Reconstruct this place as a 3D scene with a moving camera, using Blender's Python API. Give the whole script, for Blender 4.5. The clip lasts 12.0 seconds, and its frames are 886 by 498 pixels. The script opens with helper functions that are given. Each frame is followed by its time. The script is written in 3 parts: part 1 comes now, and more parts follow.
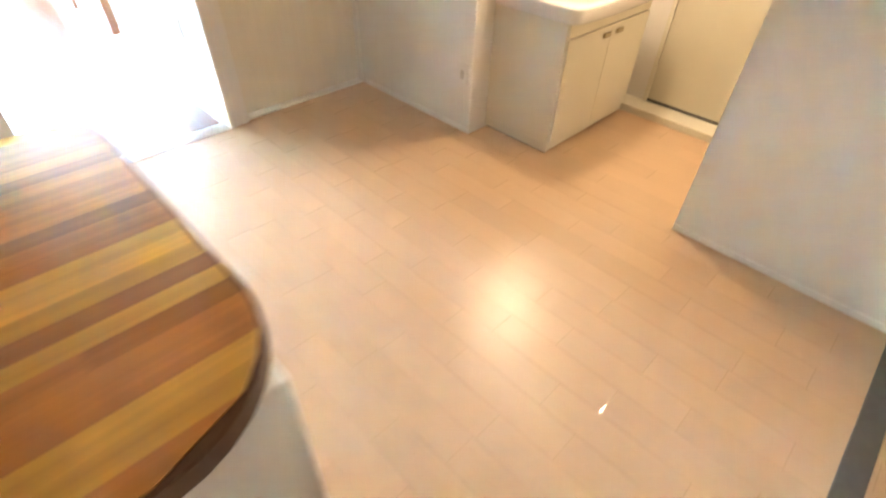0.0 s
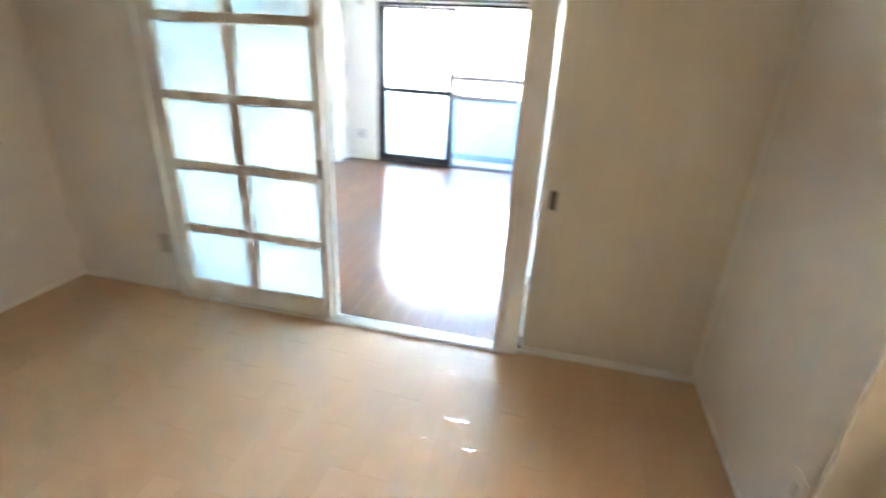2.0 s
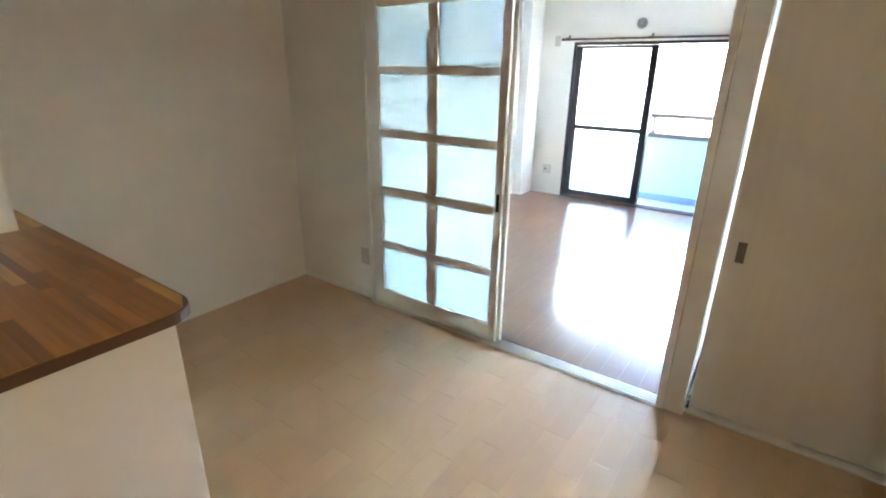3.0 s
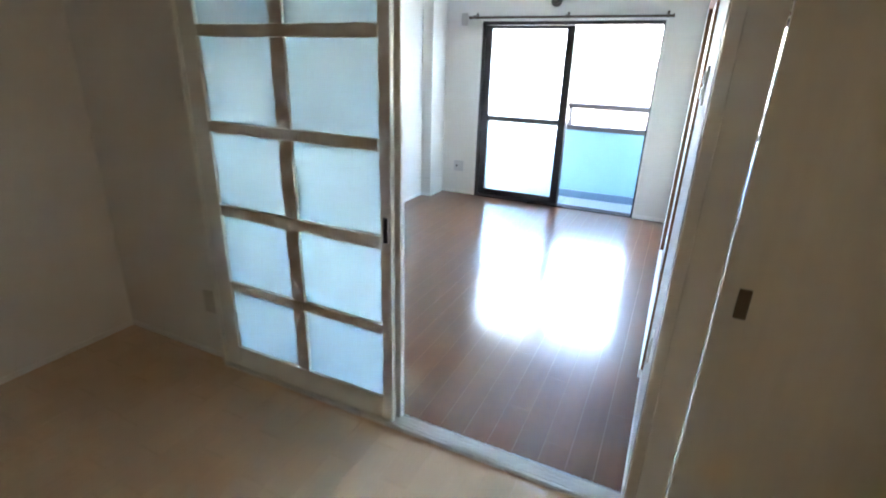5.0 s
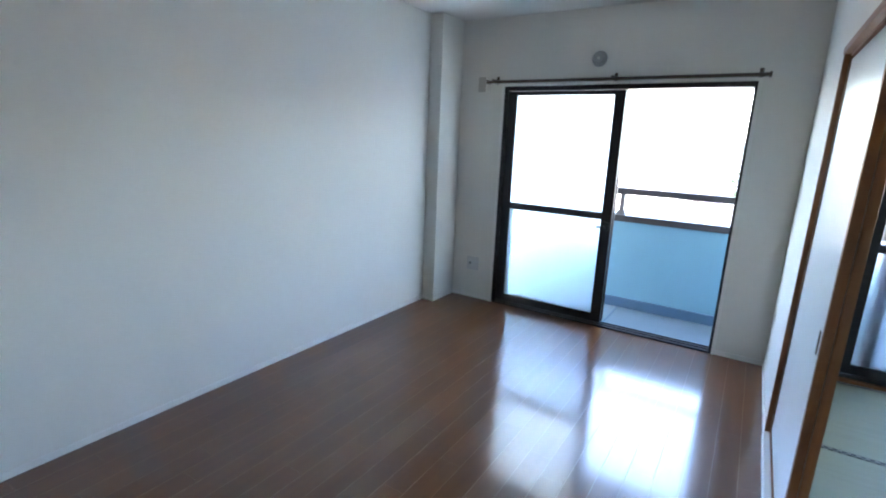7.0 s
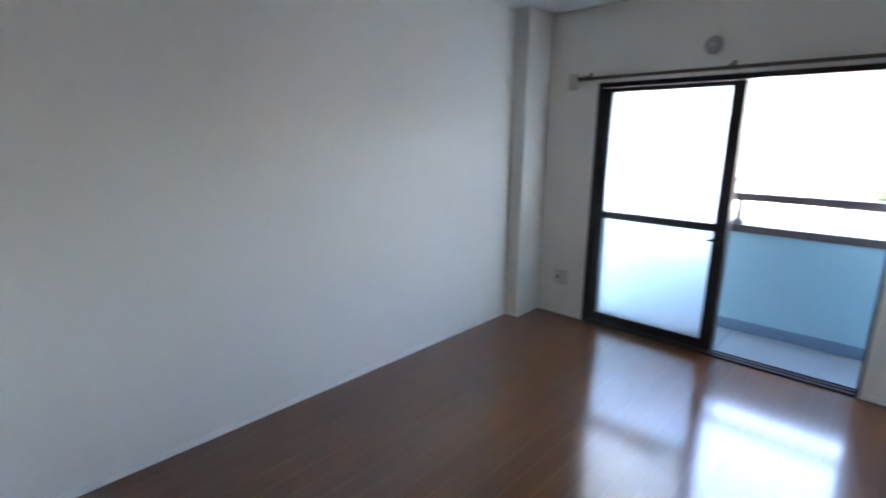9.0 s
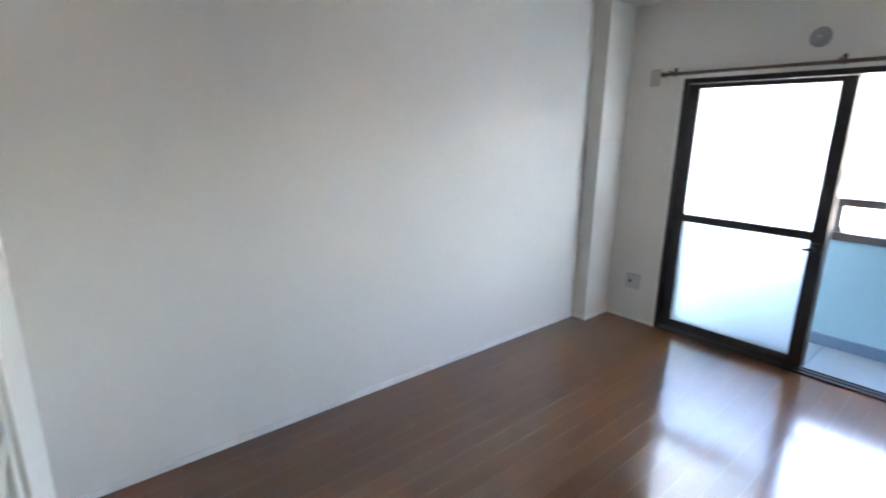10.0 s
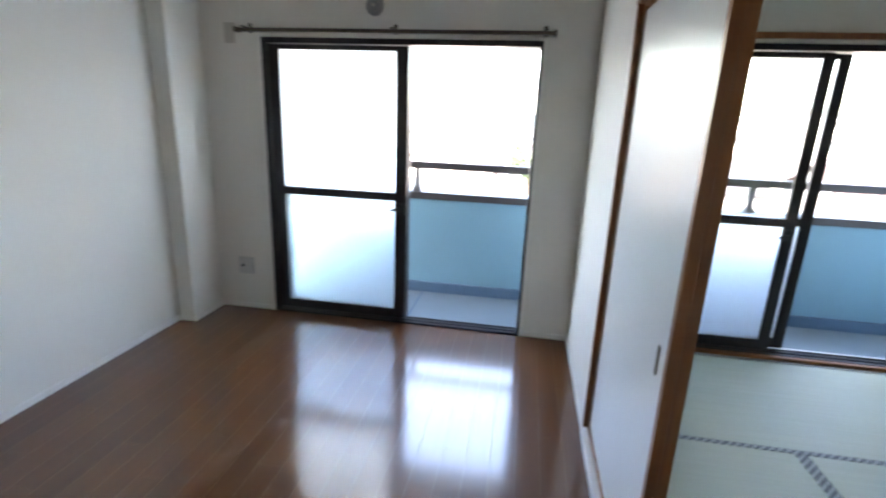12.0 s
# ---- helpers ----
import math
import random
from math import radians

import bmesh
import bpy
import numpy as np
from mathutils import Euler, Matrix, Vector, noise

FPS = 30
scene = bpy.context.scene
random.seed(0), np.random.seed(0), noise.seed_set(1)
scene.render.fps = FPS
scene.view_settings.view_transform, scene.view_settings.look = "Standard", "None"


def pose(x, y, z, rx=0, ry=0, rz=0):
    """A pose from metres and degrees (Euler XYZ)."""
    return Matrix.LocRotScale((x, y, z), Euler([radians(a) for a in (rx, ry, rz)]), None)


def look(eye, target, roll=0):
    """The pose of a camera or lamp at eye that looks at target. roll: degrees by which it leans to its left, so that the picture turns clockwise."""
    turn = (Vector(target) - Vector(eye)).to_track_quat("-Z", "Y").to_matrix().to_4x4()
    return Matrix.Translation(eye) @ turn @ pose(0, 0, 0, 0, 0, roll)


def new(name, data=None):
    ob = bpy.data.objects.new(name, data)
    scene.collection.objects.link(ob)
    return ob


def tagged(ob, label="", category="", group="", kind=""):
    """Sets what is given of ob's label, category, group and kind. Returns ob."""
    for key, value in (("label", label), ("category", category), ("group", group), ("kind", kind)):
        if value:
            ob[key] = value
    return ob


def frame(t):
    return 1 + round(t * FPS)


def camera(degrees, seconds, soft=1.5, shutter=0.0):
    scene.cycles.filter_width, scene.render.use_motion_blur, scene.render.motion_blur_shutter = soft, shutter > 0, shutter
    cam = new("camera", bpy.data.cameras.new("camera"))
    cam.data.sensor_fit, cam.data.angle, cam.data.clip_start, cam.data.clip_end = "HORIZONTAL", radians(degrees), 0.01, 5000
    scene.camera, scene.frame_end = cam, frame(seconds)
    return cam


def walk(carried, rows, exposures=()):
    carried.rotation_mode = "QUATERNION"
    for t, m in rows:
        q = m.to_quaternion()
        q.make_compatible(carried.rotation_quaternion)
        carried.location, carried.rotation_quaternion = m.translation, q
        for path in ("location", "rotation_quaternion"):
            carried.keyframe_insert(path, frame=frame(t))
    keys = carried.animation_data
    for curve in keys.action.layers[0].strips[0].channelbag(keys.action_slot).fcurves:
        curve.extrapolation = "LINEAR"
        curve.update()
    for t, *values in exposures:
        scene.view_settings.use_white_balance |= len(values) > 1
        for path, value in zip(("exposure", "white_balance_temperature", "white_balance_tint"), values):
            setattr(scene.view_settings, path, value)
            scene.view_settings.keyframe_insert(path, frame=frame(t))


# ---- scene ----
cam = camera(85.1, 12.0, soft=2.0, shutter=0.5)
# seconds, eye x y z, Euler degrees
ROWS = [
    (0, -0.140, 0.087, 1.407, 48.34, -1.55, -44.67),
    (0.5, 0.218, 0.184, 1.406, 51.86, -1.78, -43.57),
    (1, 0.496, 0.361, 1.468, 57.31, -2.60, -32.67),
    (1.2, 0.695, 0.443, 1.454, 59.57, -2.30, -23.97),
    (1.5, 0.810, 0.565, 1.498, 61.82, -1.37, -13.20),
    (2, 1.024, 0.630, 1.511, 66.76, -2.69, 14.01),
    (2.5, 1.110, 0.576, 1.551, 69.46, -1.80, 31.21),
    (2.7, 1.112, 0.544, 1.563, 70.11, -0.91, 35.55),
    (4.3, 1.022, 0.830, 1.528, 68.40, -1.79, 33.81),
    (4.5, 0.869, 0.970, 1.499, 69.43, -1.82, 29.33),
    (5, 0.772, 1.379, 1.467, 69.13, -1.74, 25.66),
    (5.5, 0.706, 1.821, 1.491, 72.36, -2.60, 24.01),
    (6, 0.599, 2.240, 1.516, 73.94, -2.12, 20.05),
    (6.5, 0.534, 2.568, 1.483, 77.20, -3.12, 28.72),
    (6.7, 0.575, 2.689, 1.479, 76.60, -2.98, 32.46),
    (8.3, 0.490, 3.130, 1.499, 78.24, -0.79, 32.29),
    (8.5, 0.468, 3.121, 1.506, 77.81, -0.82, 33.05),
    (9, 0.474, 3.100, 1.524, 76.76, -0.37, 43.48),
    (9.5, 0.433, 3.068, 1.551, 76.10, -0.26, 53.62),
    (10, 0.387, 3.041, 1.548, 76.01, -0.73, 50.29),
    (10.5, 0.361, 3.050, 1.521, 76.30, -0.89, 37.28),
    (11, 0.333, 3.071, 1.509, 76.41, -0.45, 27.40),
    (11.5, 0.367, 3.240, 1.477, 74.34, 0.04, 18.53),
    (12, 0.439, 3.574, 1.469, 74.52, -2.17, 9.73),
]
EXPOSURE = [(0.0, 9.12, 7300, 19), (1.0, 8.92, 7150, 17), (1.7, 8.5, 6800, 14), (2.5, 8.15, 6950, 13), (4.5, 7.4, 6650, 12), (5.0, 7.15, 6600, 12),
            (5.5, 6.75, 6500, 12), (6.5, 6.05, 6250, 11), (8.5, 5.35, 6600, 17), (9.5, 5.8, 7000, 17), (10.0, 6.03, 7300, 18), (10.5, 5.8, 7250, 18),
            (11.2, 5.5, 7250, 17), (12.0, 5.58, 7400, 17)]
walk(cam, [(t, pose(x, y, z, rx, ry, rz)) for t, x, y, z, rx, ry, rz in ROWS], EXPOSURE)

# ---- light ----
world = bpy.data.worlds.new("sky")
world.use_nodes = True
scene.world = world
wt = world.node_tree
sky = wt.nodes.new("ShaderNodeTexSky")
sky.sky_type = "NISHITA"
sky.sun_disc = False
sky.sun_elevation = radians(48)
sky.sun_rotation = radians(200)
sky.air_density, sky.dust_density, sky.ozone_density = 1.0, 3.0, 1.0
wt.nodes["Background"].inputs["Strength"].default_value = 0.15
wt.links.new(sky.outputs[0], wt.nodes["Background"].inputs["Color"])
sun = new("sun", bpy.data.lights.new("sun", "SUN"))
sun.data.energy, sun.data.angle, sun.data.color = 0.9, radians(10), (1.0, 0.95, 0.88)
sun.matrix_world = look((-9, -24, 28), (0, 0, 0))
vanity_light = new("vanity_lamp_light", bpy.data.lights.new("vanity_lamp_light", "POINT"))
vanity_light.data.shadow_soft_size = 0.12
vanity_light.data.energy, vanity_light.data.color = 0.14, (1.0, 0.82, 0.60)
vanity_light.matrix_world = pose(2.34, 1.655, 1.90)


# ---- materials ----
def material(name, color, rough=0.5, metal=0.0, vary=0.06, scale=3.0, bump=0.0, bump_scale=120.0, stretch=(1, 1, 1), grain=0.0, rnd=0.0,
             coat=0.0, spec=0.5, rough_vary=0.0, fine=5, varnish=(0.03, 1.5)):
    """Principled paint with blotches, directional grain, fine relief and a shift from piece to piece, in world metres."""
    m = bpy.data.materials.new(name)
    m.use_nodes = True
    t = m.node_tree
    b = t.nodes["Principled BSDF"]
    b.inputs["Roughness"].default_value = rough
    b.inputs["Metallic"].default_value = metal
    b.inputs["Coat Weight"].default_value = coat
    b.inputs["Coat Roughness"].default_value, b.inputs["Coat IOR"].default_value = varnish
    b.inputs["Specular IOR Level"].default_value = spec
    geo = t.nodes.new("ShaderNodeNewGeometry")
    info = t.nodes.new("ShaderNodeObjectInfo")
    shift = t.nodes.new("ShaderNodeVectorMath")
    shift.operation = "MULTIPLY_ADD"
    shift.inputs[1].default_value = (1, 1, 1)
    t.links.new(geo.outputs["Position"], shift.inputs[0])
    spread = t.nodes.new("ShaderNodeMath")
    spread.operation = "MULTIPLY"
    spread.inputs[1].default_value = 37.0 if rnd else 0.0
    t.links.new(info.outputs["Random"], spread.inputs[0])
    t.links.new(spread.outputs[0], shift.inputs[2])

    def field(s, detail, st):
        mp = t.nodes.new("ShaderNodeMapping")
        mp.inputs["Scale"].default_value = st
        n = t.nodes.new("ShaderNodeTexNoise")
        n.inputs["Scale"].default_value, n.inputs["Detail"].default_value = s, detail
        t.links.new(shift.outputs[0], mp.inputs[0])
        t.links.new(mp.outputs[0], n.inputs["Vector"])
        return n.outputs["Fac"]

    def mixin(a, fac, amount):
        """a value scaled by 1 + amount * (fac - 0.5) * 2"""
        k = t.nodes.new("ShaderNodeMapRange")
        k.inputs["From Min"].default_value, k.inputs["From Max"].default_value = 0.2, 0.8
        k.inputs["To Min"].default_value, k.inputs["To Max"].default_value = 1 - amount, 1 + amount
        t.links.new(fac, k.inputs["Value"])
        mul = t.nodes.new("ShaderNodeVectorMath")
        mul.operation = "SCALE"
        t.links.new(a, mul.inputs[0])
        t.links.new(k.outputs[0], mul.inputs["Scale"])
        return mul.outputs[0]
    rgb = t.nodes.new("ShaderNodeRGB")
    rgb.outputs[0].default_value = (*color, 1)
    out = rgb.outputs[0]
    if vary:
        out = mixin(out, field(scale, 3, (1, 1, 1)), vary)
    if grain:
        out = mixin(out, field(1.0, fine, stretch), grain)
    if rnd:
        k = t.nodes.new("ShaderNodeMapRange")
        k.inputs["From Min"].default_value, k.inputs["From Max"].default_value = -0.33, 1.33
        t.links.new(info.outputs["Random"], k.inputs["Value"])
        out = mixin(out, k.outputs[0], rnd)
    t.links.new(out, b.inputs["Base Color"])
    if rough_vary:
        k = t.nodes.new("ShaderNodeMapRange")
        k.inputs["From Min"].default_value, k.inputs["From Max"].default_value = 0.3, 0.7
        k.inputs["To Min"].default_value, k.inputs["To Max"].default_value = max(rough - rough_vary, 0.02), rough + rough_vary
        t.links.new(field(9.0, 4, (1, 0.5, 1)), k.inputs["Value"])
        t.links.new(k.outputs[0], b.inputs["Roughness"])
    if bump:
        bp = t.nodes.new("ShaderNodeBump")
        bp.inputs["Strength"].default_value, bp.inputs["Distance"].default_value = bump, 0.002
        t.links.new(field(bump_scale, 3, stretch if grain else (1, 1, 1)) if not grain else field(1.0, 5, stretch), bp.inputs["Height"])
        t.links.new(bp.outputs[0], b.inputs["Normal"])
    return m


WALLPAPER = material("white_wallpaper", (0.735, 0.71, 0.655), 0.75, vary=0.03, scale=1.3, grain=0.018, stretch=(28, 28, 170), bump=0.22)
CEILING = material("white_ceiling_paper", (0.67, 0.66, 0.64), 0.85, vary=0.02, scale=2, bump=0.2, bump_scale=200)
TRIM = material("cream_painted_trim", (0.76, 0.735, 0.67), 0.30, vary=0.03, scale=4, bump=0.03, bump_scale=60)
POST_PAINT = material("glossy_cream_paint", (0.76, 0.735, 0.67), 0.10, vary=0.02, scale=4)
BASE_WHITE = material("white_baseboard", (0.78, 0.76, 0.72), 0.45, vary=0.04, scale=6)
DOOR_PANEL = material("beige_panel", (0.70, 0.65, 0.54), 0.42, vary=0.04, scale=2, grain=0.03, stretch=(40, 40, 2), bump=0.05)
MAPLE = material("maple_flooring", (0.58, 0.40, 0.25), 0.30, vary=0.05, scale=2.6, grain=0.03, stretch=(160, 5, 160), rnd=0.025, bump=0.02)
WALNUT = material("dark_flooring", (0.115, 0.039, 0.0105), 0.32, vary=0.06, scale=2.5, grain=0.12, stretch=(30, 1.8, 30), rnd=0.08, rough_vary=0.03, spec=0.15, fine=2, coat=1.0, varnish=(0.135, 1.66))
JOINT_LIGHT = material("pale_floor_joint", (0.56, 0.39, 0.245), 0.4, vary=0.05)
JOINT_DARK = material("worn_floor_joint", (0.17, 0.08, 0.035), 0.3, vary=0.2, scale=9)
BROWN_WOOD = material("brown_stained_wood", (0.25, 0.092, 0.027), 0.38, vary=0.10, scale=5, grain=0.22, stretch=(50, 50, 3), bump=0.06)
FUSUMA = material("white_fusuma_paper", (0.66, 0.675, 0.675), 0.36, vary=0.02, scale=3, bump=0.02, bump_scale=90)
SASH = material("bronze_aluminium", (0.022, 0.018, 0.020), 0.35, metal=0.3, vary=0.10, scale=8)
RAIL_METAL = material("brown_rail_metal", (0.10, 0.075, 0.055), 0.35, metal=0.5, vary=0.08, scale=10)
ALUMINIUM = material("satin_aluminium", (0.70, 0.69, 0.66), 0.30, metal=0.9, vary=0.05, scale=20)
CHROME = material("chrome", (0.80, 0.80, 0.79), 0.10, metal=1.0, vary=0.03, scale=30)
PULL_METAL = material("aged_pull_metal", (0.16, 0.135, 0.10), 0.35, metal=0.7, vary=0.08, scale=20)
HANDLE_METAL = material("satin_brass_handle", (0.46, 0.38, 0.24), 0.3, metal=0.8, vary=0.06, scale=20)
PULL_BLACK = material("black_pull", (0.012, 0.012, 0.014), 0.35, vary=0.05)
PLASTIC = material("white_plastic_plate", (0.72, 0.70, 0.65), 0.35, vary=0.02, scale=15)
PLATE_GREY = material("beige_plastic_plate", (0.50, 0.47, 0.41), 0.4, vary=0.03, scale=15)
VENT_GREY = material("grey_vent_plastic", (0.29, 0.285, 0.275), 0.5, vary=0.05, scale=20)
OUTLET_WHITE = material("off_white_outlet_plastic", (0.54, 0.53, 0.51), 0.4, vary=0.03, scale=20)
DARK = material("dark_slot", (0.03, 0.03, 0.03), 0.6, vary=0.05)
CERAMIC = material("white_basin_ceramic", (0.80, 0.78, 0.74), 0.14, vary=0.015, scale=6, coat=0.4)
VANITY = material("cream_vanity_laminate", (0.69, 0.65, 0.53), 0.30, vary=0.02, scale=4)
VANITY_PLASTIC = material("cream_vanity_plastic", (0.70, 0.66, 0.53), 0.28, vary=0.02, scale=5)
BATH_DOOR = material("pale_yellow_door", (0.60, 0.565, 0.44), 0.35, vary=0.03, scale=3)
GREY_STRIP = material("grey_rubber_strip", (0.10, 0.095, 0.085), 0.6, vary=0.10, scale=30, bump=0.1)
TATAMI = material("pale_green_tatami", (0.43, 0.45, 0.325), 0.6, vary=0.05, scale=2, grain=0.10, stretch=(2, 220, 2), bump=0.25, rnd=0.03)
BALCONY_BLUE = material("pale_blue_balcony_paint", (0.155, 0.30, 0.37), 0.6, vary=0.05, scale=2, bump=0.15, bump_scale=90)
BALCONY_BAND = material("slate_blue_waterproofing", (0.07, 0.13, 0.20), 0.5, vary=0.08, scale=3)
BALCONY_FLOOR = material("grey_balcony_floor", (0.15, 0.195, 0.23), 0.55, vary=0.08, scale=2.5, bump=0.1, bump_scale=120)
COPING = material("bronze_coping", (0.040, 0.034, 0.033), 0.5, metal=0.0, vary=0.08, scale=6)
RAIL_GREY = material("grey_rail", (0.10, 0.10, 0.105), 0.5, metal=0.0, vary=0.05, scale=6)
GROUND = material("town_ground", (0.06, 0.06, 0.055), 0.9, vary=0.3, scale=0.05)
ROOF = material("grey_roof_tiles", (0.022, 0.022, 0.025), 0.85, vary=0.25, scale=0.6)
ROOF_RED = material("brown_roof_tiles", (0.034, 0.022, 0.019), 0.85, vary=0.25, scale=0.6)
STUCCO = material("pale_stucco", (0.42, 0.40, 0.37), 0.85, vary=0.06, scale=0.5)
CONCRETE_WHITE = material("white_apartment_paint", (0.66, 0.66, 0.64), 0.8, vary=0.05, scale=0.2)
GLASS_FAR = material("distant_window_glass", (0.06, 0.08, 0.10), 0.1, vary=0.1, scale=0.4)
BARK = material("tree_bark", (0.10, 0.07, 0.045), 0.9, vary=0.2, scale=3)
LEAF = material("tree_leaves", (0.03, 0.05, 0.02), 0.7, vary=0.35, scale=1.2)
HILL = material("hazy_wooded_hill", (0.022, 0.036, 0.034), 0.95, vary=0.25, scale=0.02)
POLE = material("concrete_pole", (0.35, 0.34, 0.32), 0.8, vary=0.08, scale=1)
LABEL_PAPER = material("yellowed_label_paper", (0.66, 0.56, 0.28), 0.6, vary=0.05, scale=10)
MIRROR = material("silvered_mirror", (0.90, 0.92, 0.91), 0.02, metal=1.0, vary=0.0)


def glass_material(name, tint, rough):
    m = bpy.data.materials.new(name)
    m.use_nodes = True
    b = m.node_tree.nodes["Principled BSDF"]
    b.inputs["Base Color"].default_value = (*tint, 1)
    b.inputs["Transmission Weight"].default_value = 1.0
    b.inputs["Roughness"].default_value = rough
    b.inputs["IOR"].default_value = 1.45 if rough < 0.1 else 1.2
    return m


GLASS = glass_material("clear_window_glass", (0.97, 0.99, 0.98), 0.0)


def frosted_material(name, tint, spread_share, rough):
    """Frosted pane: part of the light is scattered evenly, the rest is blurred but keeps its direction."""
    m = bpy.data.materials.new(name)
    m.use_nodes = True
    t = m.node_tree
    b = t.nodes["Principled BSDF"]
    b.inputs["Base Color"].default_value = (*tint, 1)
    b.inputs["Roughness"].default_value = rough
    b.inputs["Transmission Weight"].default_value = 1.0
    b.inputs["IOR"].default_value = 1.3
    tr = t.nodes.new("ShaderNodeBsdfTranslucent")
    tr.inputs["Color"].default_value = (*tint, 1)
    mix = t.nodes.new("ShaderNodeMixShader")
    mix.inputs[0].default_value = spread_share
    t.links.new(b.outputs[0], mix.inputs[1])
    t.links.new(tr.outputs[0], mix.inputs[2])
    t.links.new(mix.outputs[0], t.nodes["Material Output"].inputs["Surface"])
    return m


FROSTED = frosted_material("frosted_pane", (0.73, 0.79, 0.80), 0.45, 0.6)
FROSTED_WINDOW = frosted_material("frosted_window_pane", (0.80, 0.84, 0.855), 0.16, 0.5)


def hazy_glass():
    """Cloudy pane: part of the light goes straight on, the rest is scattered."""
    m = frosted_material("hazy_window_pane", (0.96, 0.97, 0.97), 0.9, 0.5)
    t = m.node_tree
    last = t.nodes["Material Output"].inputs["Surface"].links[0].from_socket
    clear = t.nodes.new("ShaderNodeBsdfTransparent")
    mix = t.nodes.new("ShaderNodeMixShader")
    mix.inputs[0].default_value = 0.18
    t.links.new(last, mix.inputs[1])
    t.links.new(clear.outputs[0], mix.inputs[2])
    t.links.new(mix.outputs[0], t.nodes["Material Output"].inputs["Surface"])
    return m


HAZY = hazy_glass()
COUNTER = material("acacia_block_counter", (0.43, 0.18, 0.045), 0.30, vary=0.10, scale=6, grain=0.22, stretch=(3, 70, 70), rnd=0.35, bump=0.03, coat=0.2)
COUNTER_SAP = material("honey_sapwood_counter", (0.66, 0.36, 0.07), 0.30, vary=0.10, scale=6, grain=0.18, stretch=(3, 70, 70), rnd=0.18, bump=0.03, coat=0.2)
WALNUT_EDGE = material("worn_plank_edge", (0.19, 0.078, 0.028), 0.30, vary=0.2, scale=9, spec=0.25, coat=0.7, varnish=(0.15, 1.6))
MAPLE_EDGE = material("varnished_plank_end", (0.58, 0.41, 0.26), 0.07, vary=0.05, scale=8, coat=0.6)
COUNTER_EDGE = material("dark_counter_edge", (0.09, 0.04, 0.018), 0.4, vary=0.1, scale=12)


# ---- building helpers ----
def box_into(bm, x0, x1, y0, y1, z0, z1):
    v = [bm.verts.new((x, y, z)) for x in (x0, x1) for y in (y0, y1) for z in (z0, z1)]
    for f in ((0, 1, 3, 2), (4, 6, 7, 5), (0, 4, 5, 1), (2, 3, 7, 6), (0, 2, 6, 4), (1, 5, 7, 3)):
        bm.faces.new([v[i] for i in f])


def boxes(*rows, bevel=0.0, segments=2):
    bm = bmesh.new()
    for r in rows:
        box_into(bm, *r)
    if bevel:
        bmesh.ops.bevel(bm, geom=bm.edges[:], offset=bevel, segments=segments, affect="EDGES", profile=0.5)
    return bm


def tube(p0, p1, r0, r1=None, sides=14, bm=None):
    bm = bm or bmesh.new()
    a, b = Vector(p0), Vector(p1)
    r1 = r0 if r1 is None else r1
    turn = (b - a).to_track_quat("Z", "Y").to_matrix()
    rings = []
    for c, r in ((a, r0), (b, r1)):
        rings.append([bm.verts.new(c + turn @ Vector((r * math.cos(k * math.tau / sides), r * math.sin(k * math.tau / sides), 0))) for k in range(sides)])
    for k in range(sides):
        bm.faces.new((rings[0][k], rings[0][(k + 1) % sides], rings[1][(k + 1) % sides], rings[1][k]))
    bm.faces.new(rings[0][::-1])
    bm.faces.new(rings[1])
    return bm


def prism(outline, z0, z1, bevel=0.0):
    """A flat outline in x, y raised from z0 to z1."""
    bm = bmesh.new()
    low = [bm.verts.new((x, y, z0)) for x, y in outline]
    high = [bm.verts.new((x, y, z1)) for x, y in outline]
    n = len(outline)
    for k in range(n):
        bm.faces.new((low[k], low[(k + 1) % n], high[(k + 1) % n], high[k]))
    bm.faces.new(low[::-1])
    top = bm.faces.new(high)
    if bevel:
        bmesh.ops.bevel(bm, geom=top.edges[:], offset=bevel, segments=3, affect="EDGES", profile=0.5)
    return bm


def mesh_of(name, bm, mat, smooth=False):
    bmesh.ops.recalc_face_normals(bm, faces=bm.faces[:])
    me = bpy.data.meshes.new(name)
    bm.to_mesh(me)
    bm.free()
    me.materials.append(mat)
    if smooth:
        for p in me.polygons:
            p.use_smooth = True
    return me


def part(name, bm, mat, parent=None, label="", smooth=False):
    ob = new(name, mesh_of(name, bm, mat, smooth))
    if parent is not None:
        ob.parent = parent
    if label:
        ob["label"] = label
    return ob


def thing(name, label, category, group="", kind=""):
    return tagged(new(name), label, category, group, kind)


def structure(name, bm, mat, label, category):
    return tagged(part(name, bm, mat), label, category, kind="structure")


# ---- plan ----
WEST, EAST, ALCOVE_E = -1.888, 1.895, 3.0
SOUTH, PART_S, PART_N, NORTH = -1.4, 2.85, 2.905, 6.735
DIV_W, DIV_E, TAT_E = 0.82, 0.93, 3.62
CEIL, DOOR_H, OUT = 2.47, 2.0, 6.885
WX0, WX1, WZ1 = -1.332, 0.492, 1.92
TX0, TX1, TZ0, TZ1 = 1.17, 2.89, 0.045, 1.925
OPEN_L, OPEN_R, BOARD_X = -1.106, 0.830, 0.8285
FUS_Y0, FUS_Y1, FUS_Z0, FUS_Z1 = 3.71, 5.705, 0.047, 1.905

